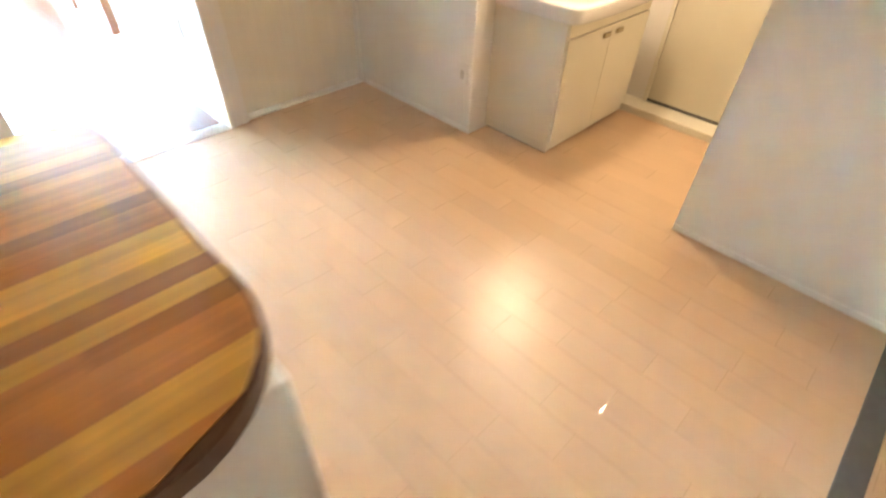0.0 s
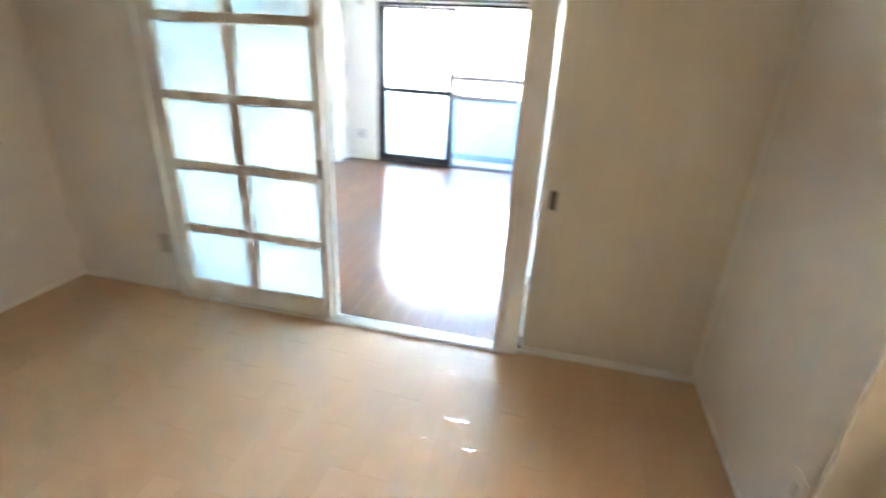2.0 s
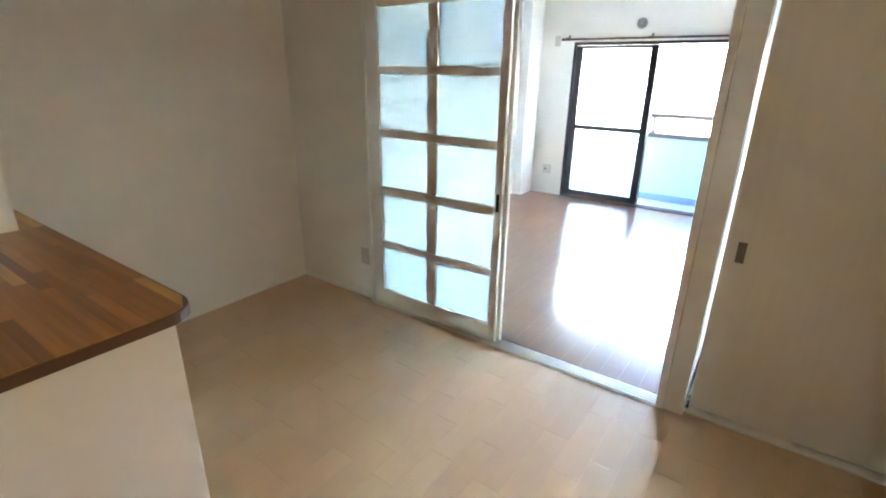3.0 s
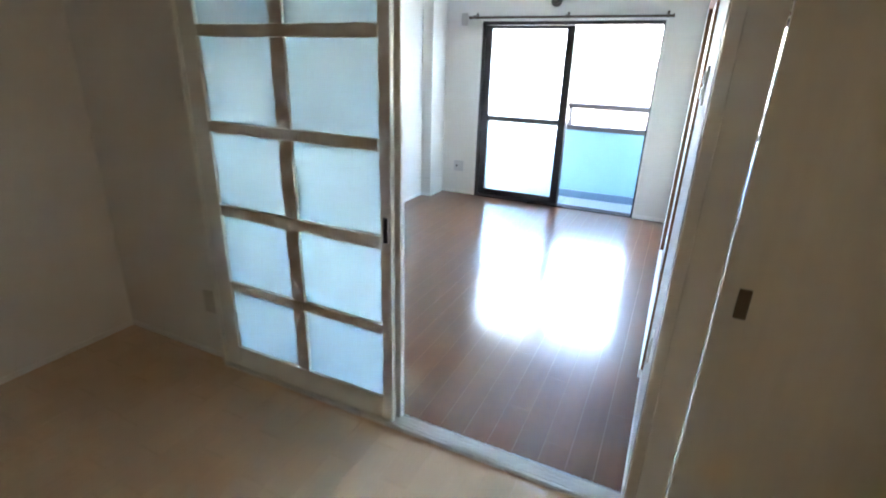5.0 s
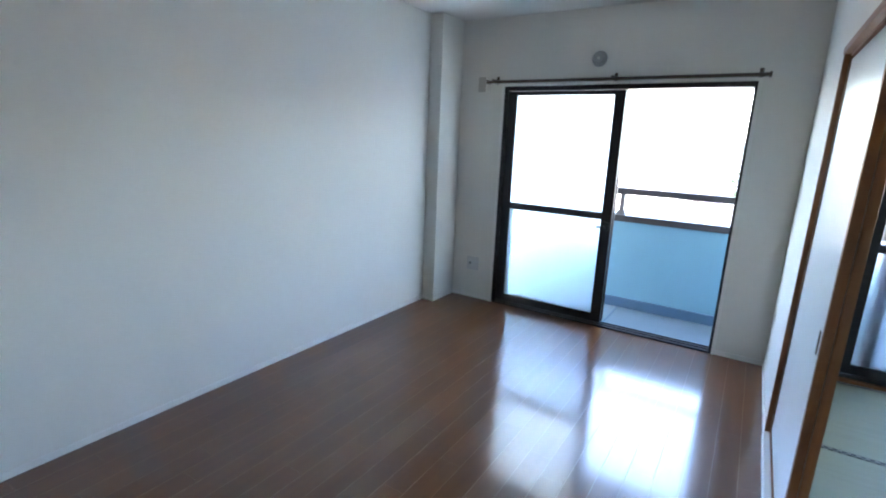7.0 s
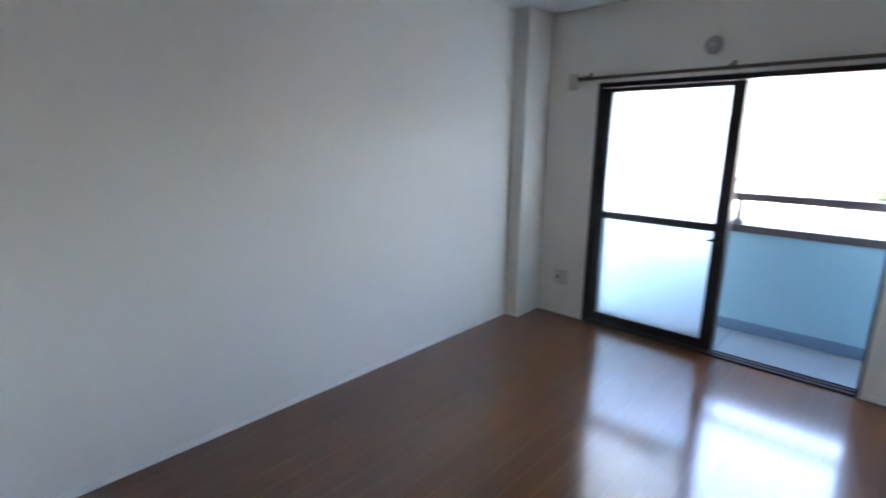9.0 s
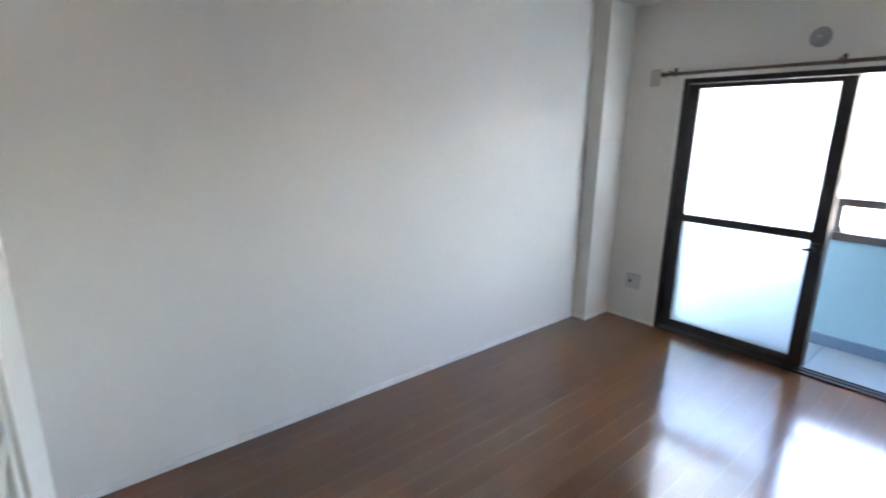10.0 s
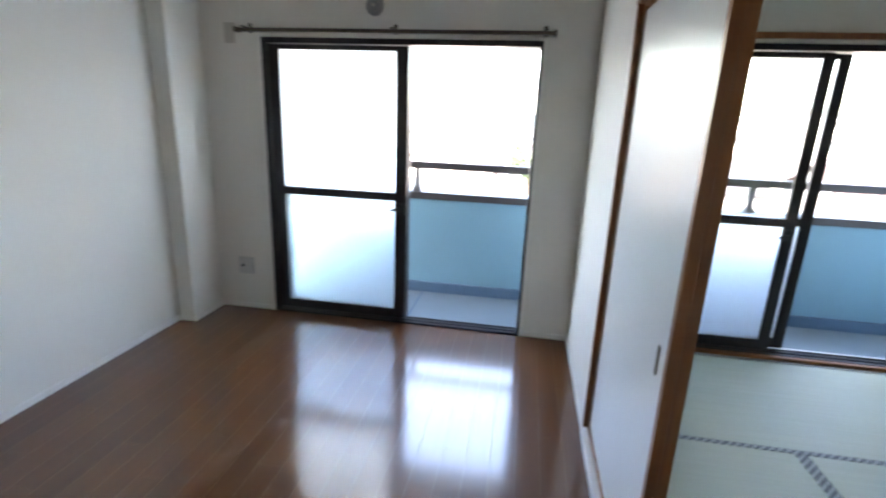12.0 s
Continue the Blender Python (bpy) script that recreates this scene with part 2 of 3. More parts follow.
structure("wall_west", boxes((WEST - 0.12, WEST, SOUTH - 0.12, OUT, -0.1, CEIL)), WALLPAPER, "plain white wallpapered wall", "wall")
structure("wall_north", boxes((WEST, WX0, NORTH, OUT, -0.1, CEIL), (WX0, WX1, NORTH, OUT, WZ1, CEIL), (WX1, TX0, NORTH, OUT, -0.1, CEIL),
                              (TX0, TX1, NORTH, OUT, TZ1, CEIL), (TX0, TX1, NORTH, OUT, -0.1, TZ0), (TX1, TAT_E, NORTH, OUT, -0.1, CEIL)),
          WALLPAPER, "white wallpapered wall with two balcony windows", "wall")
structure("wall_partition", boxes((WEST, OPEN_L - 0.022, PART_S, PART_N, -0.1, CEIL), (OPEN_L - 0.022, 1.847, PART_S, PART_N, DOOR_H + 0.03, CEIL),
                                  (1.847, TAT_E, PART_S, PART_N, -0.1, CEIL)),
          WALLPAPER, "white wallpapered partition between kitchen and living room", "wall")
structure("wall_divider", boxes((OPEN_R + 0.004, DIV_E, PART_N, FUS_Y0, -0.1, CEIL), (DIV_W, DIV_E, FUS_Y0, FUS_Y1, FUS_Z1 + 0.03, CEIL),
                                (DIV_W, DIV_E, FUS_Y1, NORTH, -0.1, CEIL)),
          WALLPAPER, "white wallpapered wall beside the tatami room", "wall")
structure("wall_tatami_east", boxes((TAT_E, TAT_E + 0.12, PART_S, OUT, -0.1, CEIL)), WALLPAPER, "plain white wall of the tatami room", "wall")
structure("wall_washstand_side", boxes((1.847, 2.0, 1.828, PART_S, -0.1, CEIL)), WALLPAPER, "white wallpapered wall end beside the washstand", "wall")
structure("wall_washstand_back", boxes((2.0, ALCOVE_E + 0.1, 1.90, 2.0, -0.1, CEIL)), WALLPAPER, "white wall behind the washstand", "wall")
structure("wall_bathroom", boxes((ALCOVE_E, ALCOVE_E + 0.1, 1.31, 1.90, -0.1, CEIL), (ALCOVE_E, ALCOVE_E + 0.1, 0.55, 1.31, 2.02, CEIL),
                                 (ALCOVE_E, ALCOVE_E + 0.1, 0.445, 0.55, -0.1, CEIL)), WALLPAPER, "white wall around the bathroom door", "wall")
structure("wall_east", boxes((EAST, EAST + 0.1, SOUTH, 0.555, -0.1, CEIL), (EAST + 0.1, ALCOVE_E + 0.1, 0.455, 0.555, -0.1, CEIL)),
          WALLPAPER, "white wallpapered wall by the washroom passage", "wall")
structure("wall_south", boxes((WEST, EAST + 0.1, SOUTH - 0.12, SOUTH, -0.1, CEIL)), WALLPAPER, "plain white kitchen end wall", "wall")
structure("pillar", boxes((WEST, -1.764, 6.40, NORTH, 0, CEIL), bevel=0.004), WALLPAPER, "white wallpapered corner pillar", "pillar")
structure("ceiling", boxes((WEST - 0.12, TAT_E + 0.12, SOUTH - 0.12, OUT, CEIL, CEIL + 0.25)), CEILING, "plain white papered ceiling", "ceiling")
structure("wall_bathroom_beyond", boxes((ALCOVE_E + 0.5, ALCOVE_E + 0.6, 0.3, 2.0, -0.1, CEIL)), WALLPAPER, "plain wall beyond the bathroom door", "wall")

# thin baseboards
BASE = 0.035
structure("baseboard_living", boxes((WEST, WEST + 0.006, PART_N, 6.40, 0, BASE), (WEST + 0.006, -1.758, 6.394, 6.40, 0, BASE), (-1.764, -1.758, 6.40, NORTH - 0.006, 0, BASE),
                                    (-1.764, WX0 - 0.03, NORTH - 0.006, NORTH, 0, BASE), (WX1 + 0.02, DIV_W - 0.006, NORTH - 0.006, NORTH, 0, BASE),
                                    (BOARD_X - 0.006, OPEN_R + 0.004, PART_N, FUS_Y0 - 0.003, 0, BASE), (DIV_W - 0.006, DIV_W, FUS_Y0, NORTH, 0, BASE)), BASE_WHITE, "thin white baseboard along the living room walls", "baseboard")
structure("baseboard_kitchen", boxes((WEST, WEST + 0.005, SOUTH, PART_S, 0, 0.03), (WEST + 0.005, OPEN_L - 0.02, PART_S - 0.005, PART_S, 0, 0.03),
                                     (1.842, 1.847, 1.823, PART_S - 0.03, 0, 0.03), (1.847, 2.0, 1.823, 1.828, 0, 0.03), (EAST - 0.005, EAST, SOUTH, 0.55, 0, 0.03)),
          BASE_WHITE, "thin white baseboard along the kitchen walls", "baseboard")


# ---- windows ----
def sash_window(name, x0, x1, z0, z1, label, sash_l, shift, far, meet, upper):
    win = thing(name, label, "window", kind="structure")
    y0, y1 = NORTH - 0.004, OUT + 0.01
    fw = 0.035
    part("window_frame", boxes((x0, x0 + fw, y0, y1, z0, z1), (x1 - 0.018, x1, y0, y1, z0, z1), (x0 + fw, x1 - 0.018, y0, y1, z1 - 0.035, z1),
                               (x0 + fw, x1 - 0.018, y0, NORTH + 0.105, z0 - 0.01, z0 + 0.012), bevel=0.002), SASH, win)
    part("sill_track", boxes((x0 + fw, x1 - 0.018, NORTH + 0.028, NORTH + 0.034, z0 + 0.012, z0 + 0.019),
                             (x0 + fw, x1 - 0.018, NORTH + 0.078, NORTH + 0.084, z0 + 0.012, z0 + 0.019)), SASH, win)
    part("casing", boxes((x0 - 0.022, x0, y0 - 0.008, NORTH, z0, z1 + 0.02), (x1, x1 + 0.022, y0 - 0.008, NORTH, z0, z1 + 0.02),
                         (x0, x1, y0 - 0.008, NORTH, z1, z1 + 0.02)), BASE_WHITE, win)
    w = (x1 - x0) / 2 + 0.03
    for k, (dx, dy) in enumerate(((sash_l, 0.018), (sash_l + shift, 0.068))):
        a, b = x0 + fw + dx, x0 + w + dx + far
        ya, yb = NORTH + dy, NORTH + dy + 0.03
        lo, hi, st, sr = z0 + 0.03, z1 - 0.04, 0.075, meet
        m0, m1 = 0.89, 0.945
        sash = part("sash", boxes((a, a + st, ya, yb, lo, hi), (b - sr, b, ya, yb, lo, hi), (a + st, b - sr, ya, yb, lo, lo + 0.065),
                                  (a + st, b - sr, ya, yb, hi - 0.03, hi), (a + st, b - sr, ya, yb, m0, m1), bevel=0.002), SASH, win)
        for nm, za, zb, mat, lab in (("upper_pane", m1, hi - 0.03, upper, "cloudy glass pane" if upper is HAZY else "clear glass pane"), ("lower_pane", lo + 0.065, m0, FROSTED_WINDOW, "frosted glass pane")):
            pane = part(nm, boxes((a + st - 0.004, b - sr + 0.004, ya + 0.012, ya + 0.016, za - 0.004, zb + 0.004)), mat, sash, lab)
            pane.visible_shadow = False
        if k == 0:
            bm = boxes((b - sr + 0.008, b - 0.012, ya - 0.012, ya, 0.80, 0.875), bevel=0.003)
            tube((b - sr / 2, ya - 0.012, 0.835), (b - sr - 0.028, ya - 0.02, 0.828), 0.012, 0.006, bm=bm)
            part("crescent_lock", bm, PULL_BLACK, sash)
    return win


sash_window("window_1", WX0, WX1, 0.0, WZ1, "dark aluminium balcony window with half slid open", -0.002, 0.004, 0.056, 0.082, HAZY)
sash_window("window_2", TX0, TX1, TZ0, TZ1, "dark aluminium tatami room window slid open", 0.0, 0.11, 0.03, 0.062, GLASS)
structure("trim_tatami_window", boxes((TX0 - 0.05, TX1 + 0.05, NORTH - 0.03, NORTH, TZ1 + 0.022, TZ1 + 0.055), (TX0 - 0.05, TX1 + 0.05, NORTH - 0.035, NORTH - 0.006, 0.03, 0.055), bevel=0.003),
          BROWN_WOOD, "brown wooden head and sill trim of the tatami window", "trim")


# ---- kitchen to living room opening ----
def muntin_door(label, x0, x1, y0, front):
    door = thing("sliding_door", label, "sliding door", "frosted sliding doors")
    y1 = y0 + 0.028
    zs = [(0.012, 0.125), (0.436, 0.481), (0.805, 0.858), (1.174, 1.219), (1.543, 1.588), (1.905, 1.985)]
    xs = [(x0, -1.005), (-0.63, -0.562), (-0.163, x1)]
    for i, (a, b) in enumerate((xs[0], xs[2])):
        part("stile", boxes((a, b, y0, y1, 0.012, 1.985), bevel=0.002), TRIM, door)
    for i, (a, b) in enumerate(zs):
        part("rail", boxes((xs[0][1], xs[2][0], y0 + 0.001, y1 - 0.001, a, b), bevel=0.002), TRIM, door)
    for i in range(5):
        part("muntin", boxes((xs[1][0], xs[1][1], y0 + 0.002, y1 - 0.002, zs[i][1], zs[i + 1][0]), bevel=0.001), TRIM, door)
        for a, b in ((xs[0][1], xs[1][0]), (xs[1][1], xs[2][0])):
            part("pane", boxes((a - 0.003, b + 0.003, y0 + 0.013, y0 + 0.017, zs[i][1] - 0.003, zs[i + 1][0] + 0.003)), FROSTED, door, "frosted glass pane")
    if front:
        part("finger_pull", boxes((x1 - 0.034, x1 - 0.014, y0 - 0.003, y0 + 0.004, 0.835, 0.935), bevel=0.0015), PULL_BLACK, door, "black recessed finger pull")
    return door


muntin_door("cream lattice sliding door with ten frosted panes", OPEN_L + 0.008, -0.116, 2.826, True)
muntin_door("cream lattice sliding door stacked behind its twin", OPEN_L + 0.012, -0.100, 2.866, False)
structure("door_frame_1", boxes((OPEN_L - 0.022, OPEN_L, 2.818, PART_N + 0.003, 0, DOOR_H + 0.03), (OPEN_L, OPEN_R, 2.818, PART_N + 0.003, DOOR_H, DOOR_H + 0.03), bevel=0.002),
          TRIM, "cream painted frame of the kitchen opening", "door frame")
post = structure("door_post", boxes((OPEN_R, 0.866, 2.802, PART_N - 0.004, 0, DOOR_H), (0.866, 0.953, 2.812, PART_N - 0.006, 0, DOOR_H), bevel=0.003),
                 POST_PAINT, "cream glossy painted post between the two doorways", "door post")
sill = thing("threshold", "pale aluminium sliding door threshold with grooves", "threshold", kind="structure")
part("sill_plate", boxes((OPEN_L, OPEN_R, 2.806, 2.898, -0.02, 0.004)), TRIM, sill)
for y in (2.812, 2.834, 2.852, 2.870, 2.886):
    part("track", boxes((OPEN_L, OPEN_R, y, y + 0.007, 0.004, 0.011), bevel=0.001), ALUMINIUM, sill)

panel = thing("panel_door", "flush beige sliding door left slightly ajar", "sliding door")
part("door_leaf", boxes((0.968, 1.838, PART_S + 0.042, PART_S + 0.068, 0.016, 1.99), bevel=0.003), DOOR_PANEL, panel)
part("recessed_pull", boxes((1.014, 1.048, PART_S + 0.038, PART_S + 0.046, 0.797, 0.892), bevel=0.002), PULL_METAL, panel, "dull metal recessed pull")
structure("door_frame_2", boxes((1.838, 1.847, PART_S - 0.004, PART_N + 0.02, 0, DOOR_H), (0.953, 1.838, PART_S - 0.004, PART_N + 0.02, DOOR_H, DOOR_H + 0.03),
                                (0.953, 1.838, PART_S - 0.004, PART_N + 0.02, -0.02, 0.006)), TRIM, "cream frame and sill of the flush door", "door frame")
part("track_end", boxes((0.955, 0.968, PART_S + 0.024, PART_S + 0.068, 0.006, 0.03), bevel=0.002), DARK, bpy.data.objects["door_frame_2"])

# ---- fusuma doorway ----
structure("door_frame_3", boxes((DIV_W - 0.004, DIV_E + 0.004, FUS_Y1 - 0.022, FUS_Y1, FUS_Z0, FUS_Z1), (BOARD_X - 0.010, DIV_E + 0.004, FUS_Y0 - 0.003, FUS_Y0 + 0.019, FUS_Z0, FUS_Z1 + 0.03),
                                (DIV_W - 0.008, DIV_E + 0.004, FUS_Y0 + 0.019, FUS_Y1, FUS_Z1, FUS_Z1 + 0.03), bevel=0.002), BROWN_WOOD, "brown wooden frame of the tatami doorway", "door frame")
structure("sill_tatami", boxes((DIV_W - 0.010, DIV_E + 0.02, FUS_Y0, FUS_Y1, -0.05, FUS_Z0), bevel=0.003), BASE_WHITE, "white painted sill of the tatami doorway", "sill")


def fusuma(x0, y0, y1, label, pulled):
    f = thing("fusuma_door", label, "sliding door", "fusuma doors")
    x1, w = x0 + 0.03, 0.024
    z0, z1 = FUS_Z0 + 0.002, FUS_Z1 - 0.002
    part("paper_panel", boxes((x0 + 0.005, x1 - 0.005, y0 + w, y1 - w, z0 + w, z1 - w)), FUSUMA, f, "white paper covered panel")
    for a, b in ((y0, y0 + w), (y1 - w, y1)):
        part("stile", boxes((x0, x1, a, b, z0, z1), bevel=0.002), BROWN_WOOD, f)
    for a, b in ((z0, z0 + 0.012), (z1 - 0.012, z1)):
        part("rail", boxes((x0, x1, y0 + w, y1 - w, a, b)), BROWN_WOOD, f)
    if pulled:
        part("finger_pull", boxes((x0 + 0.001, x0 + 0.006, y0 + 0.085, y0 + 0.103, 0.80, 0.885), bevel=0.001), PULL_METAL, f, "dark metal finger pull")
    return f


fusuma(0.838, 4.765, FUS_Y1 - 0.024, "white fusuma door with brown frame, slid open", True)
fusuma(0.871, 4.775, FUS_Y1 - 0.024, "white fusuma door with brown frame behind another", False)


# ---- fixtures of the living room ----
def plate(name, label, category, x, y, z, w, h, face, mat=PLASTIC, depth=0.008):
    """A wall plate; face 's' looks to -y, 'w' to -x."""
    t = thing(name, label, category)
    if face == "s":
        part("cover", boxes((x - w / 2, x + w / 2, y - depth, y, z - h / 2, z + h / 2), bevel=0.0025), mat, t)
    else:
        part("cover", boxes((x - depth, x, y - w / 2, y + w / 2, z - h / 2, z + h / 2), bevel=0.0025), mat, t)
    return t


outlet = plate("wall_outlet", "square white double outlet above the baseboard", "outlet", -1.55, NORTH, 0.335, 0.122, 0.126, "s", OUTLET_WHITE, 0.010)
for dx, dz in ((-0.022, 0.0), (0.022, 0.0)):
    part("socket", boxes((-1.55 + dx - 0.014, -1.55 + dx + 0.014, NORTH - 0.0125, NORTH - 0.009, 0.31, 0.36), bevel=0.001), OUTLET_WHITE, outlet)
part("aerial_jack", tube((-1.572, NORTH - 0.0155, 0.336), (-1.572, NORTH - 0.0115, 0.336), 0.012), DARK, outlet)
cover = plate("sleeve_cover", "beige blank cover plate beside the window head", "wall plate", -1.548, NORTH, 1.94, 0.075, 0.125, "s", PLATE_GREY, 0.012)
vent = thing("air_vent", "round white wall vent above the window", "vent")
part("ring", tube((-0.556, NORTH, 2.106), (-0.556, NORTH - 0.012, 2.106), 0.058, 0.054, 28), VENT_GREY, vent)
part("cap", tube((-0.556, NORTH - 0.012, 2.106), (-0.556, NORTH - 0.034, 2.106), 0.040, 0.034, 28), VENT_GREY, vent)
part("stem", tube((-0.556, NORTH - 0.034, 2.106), (-0.556, NORTH - 0.038, 2.106), 0.010), PLATE_GREY, vent)

curtain = thing("curtain_rail", "brown metal double curtain rail over the window", "curtain rail")
for y, z in ((NORTH - 0.055, 1.952), (NORTH - 0.095, 1.948)):
    part("rail", boxes((-1.445, 0.555, y - 0.009, y + 0.009, z - 0.011, z + 0.011), bevel=0.003), RAIL_METAL, curtain)
for x in (-1.40, -0.42, 0.50):
    part("bracket", boxes((x - 0.012, x + 0.012, NORTH - 0.105, NORTH, 1.962, 1.970), (x - 0.012, x + 0.012, NORTH - 0.006, NORTH, 1.94, 2.0), bevel=0.002), RAIL_METAL, curtain)
for x in (-1.452, 0.552):
    part("end_cap", boxes((x - 0.008, x + 0.008, NORTH - 0.107, NORTH - 0.043, 1.934, 1.966), bevel=0.004), RAIL_METAL, curtain)
for x in (0.30, 0.36, 0.42):
    part("runner", boxes((x - 0.006, x + 0.006, NORTH - 0.061, NORTH - 0.049, 1.925, 1.941), bevel=0.002), PLASTIC, curtain)

GLOSS_WALL = material("white_wood_grain_board", (0.50, 0.50, 0.495), 0.6, vary=0.02, scale=3, grain=0.012, stretch=(3, 3, 150), bump=0.02)
structure("trim_wall_board", boxes((BOARD_X, OPEN_R + 0.004, PART_N - 0.003, FUS_Y0 - 0.003, BASE, CEIL - 0.01), (BOARD_X, OPEN_R - 0.0002, 2.868, PART_N - 0.003, BASE, CEIL - 0.01)), GLOSS_WALL, "white wood-grain wall board", "wall board")
low_outlet = plate("wall_outlet", "white outlet plate low on the white wall board", "outlet", BOARD_X, 3.15, 0.50, 0.072, 0.11, "w")
part("socket", boxes((BOARD_X - 0.011, BOARD_X - 0.007, 3.137, 3.163, 0.475, 0.525), bevel=0.001), PLATE_GREY, low_outlet)
SW_Y = 3.25
switch = plate("light_switch", "white light switch plate near the doorway", "switch", BOARD_X, SW_Y, 1.43, 0.072, 0.122, "w")
for z in (1.405, 1.455):
    part("rocker", boxes((BOARD_X - 0.0135, BOARD_X - 0.0075, SW_Y - 0.02, SW_Y + 0.02, z - 0.02, z + 0.02), bevel=0.003), PLASTIC, switch)

# ---- fixtures of the kitchen ----
k_outlet = plate("wall_outlet", "beige outlet plate beside the frosted door", "outlet", -1.197, PART_S, 0.32, 0.072, 0.122, "s", PLATE_GREY)
part("socket", boxes((-1.211, -1.183, PART_S - 0.0095, PART_S - 0.007, 0.295, 0.345), bevel=0.001), PLATE_GREY, k_outlet)
w_outlet = plate("wall_outlet", "white outlet plate near the washstand", "outlet", 1.847, 1.895, 0.34, 0.072, 0.12, "w")
part("socket", boxes((1.8375, 1.840, 1.881, 1.909, 0.315, 0.365), bevel=0.001), PLATE_GREY, w_outlet)
remote = plate("wall_remote", "grey water heater remote on the wall", "control panel", 1.847, 1.915, 1.255, 0.095, 0.135, "w", PLATE_GREY, 0.022)
part("display", boxes((1.8235, 1.826, 1.885, 1.945, 1.275, 1.305)), DARK, remote)
note = plate("paper_notice", "yellowed paper notice above the remote", "notice", 1.847, 1.93, 1.45, 0.085, 0.24, "w", LABEL_PAPER, 0.003)

strip = structure("trim_floor_strip", boxes((0.55, EAST - 0.005, -0.385, -0.31, 0.0, 0.008), bevel=0.002), GREY_STRIP, "dark grey floor strip at the passage", "trim")


# ---- counter ----
def rounded_rect(x0, x1, y0, y1, r_near, r_far):
    pts = [(x0, y0)]
    pts += [(x1 - r_near + r_near * math.sin(a), y0 + r_near - r_near * math.cos(a)) for a in [k * math.pi / 16 for k in range(9)]]
    pts += [(x1 - r_far + r_far * math.cos(a), y1 - r_far + r_far * math.sin(a)) for a in [k * math.pi / 16 for k in range(9)]]
    pts.append((x0, y1))
    return pts


CX0, CX1, CY0, CY1, CZ = -1.884, -0.022, 0.352, 1.090, 1.0
bar = thing("breakfast_counter", "white counter with a striped acacia block top", "counter")
top = part("countertop", prism(rounded_rect(CX0, CX1, CY0, CY1, 0.16, 0.085), CZ - 0.03, CZ - 0.002, 0.003), COUNTER_EDGE, bar, "rounded wooden top with dark edge")
part("counter_base", boxes((CX0, -0.045, CY0 + 0.04, CY1 - 0.06, 0.0, CZ - 0.03), bevel=0.004), WALLPAPER, bar, "white papered base wall")


def inset_x(y):
    """The counter's right edge at depth y, 6 mm inside the rounded rim."""
    e = 0.006
    x1, y0, y1 = CX1 - e, CY0 + e, CY1 - e
    for r, yc, s in ((0.155, y0 + 0.155, -1), (0.08, y1 - 0.08, 1)):
        if (y - yc) * s > 0:
            d = min(abs(y - yc), r)
            return x1 - r + math.sqrt(max(r * r - d * d, 0))
    return x1


rng = random.Random(5)
lam_w = (CY1 - CY0 - 0.012) / 24
for i in range(24):
    a, b = CY0 + 0.006 + i * lam_w, CY0 + 0.006 + (i + 1) * lam_w
    x = CX0
    edge_a, edge_b = inset_x(a), inset_x(b)
    while x < min(edge_a, edge_b) - 0.02:
        n = x + rng.uniform(0.28, 0.62)
        last = n > min(edge_a, edge_b) - 0.15
        xa, xb = (edge_a, edge_b) if last else (n, n)
        part("lamella", prism([(x, a), (xa, a), (xb, b), (x, b)], CZ - 0.004, CZ + 0.0005), COUNTER_SAP if rng.random() < 0.38 else COUNTER, top)
        if last:
            break
        x = n
structure("wall_kitchen_screen", boxes((WEST, -1.10, 0.90, 1.01, CZ + 0.001, CEIL)), WALLPAPER, "white wall at the end of the counter", "wall")


# ---- washstand ----
VX0, VX1, VY0, VY1 = 2.0, 2.82, 1.354, 1.895
vanity = thing("washstand", "cream vanity unit with a white basin top", "washstand")
body = part("cabinet_body", boxes((VX0, VX1, VY0 + 0.018, VY1, 0.06, 0.695), bevel=0.003), VANITY, vanity)
# near-black colour stands in for the shade under the cream cabinet
part("kickboard", boxes((VX0 + 0.004, VX1 - 0.004, VY0 + 0.03, VY1, 0.0, 0.06)), DARK, vanity, "recessed kickboard, recess shade put in as near-black")
part("base_side", boxes((VX0, VX0 + 0.012, VY0 + 0.018, VY1, 0.006, 0.06), (VX0 + 0.012, VX1, VY0 + 0.018, VY0 + 0.03, 0.012, 0.06)), VANITY, vanity)
mid = (VX0 + VX1) / 2
for a, b, h in ((VX0 + 0.003, mid - 0.0015, mid - 0.088), (mid + 0.0015, VX1 - 0.003, mid + 0.043)):
    d = part("door", boxes((a, b, VY0, VY0 + 0.017, 0.065, 0.625), bevel=0.003), VANITY, vanity)
    part("handle", boxes((h, h + 0.062, VY0 - 0.016, VY0, 0.570, 0.596), bevel=0.005), HANDLE_METAL, d, "small metal handle")
part("apron", boxes((VX0 + 0.003, VX1 - 0.003, VY0 + 0.004, VY0 + 0.018, 0.633, 0.695)), VANITY_PLASTIC, vanity)


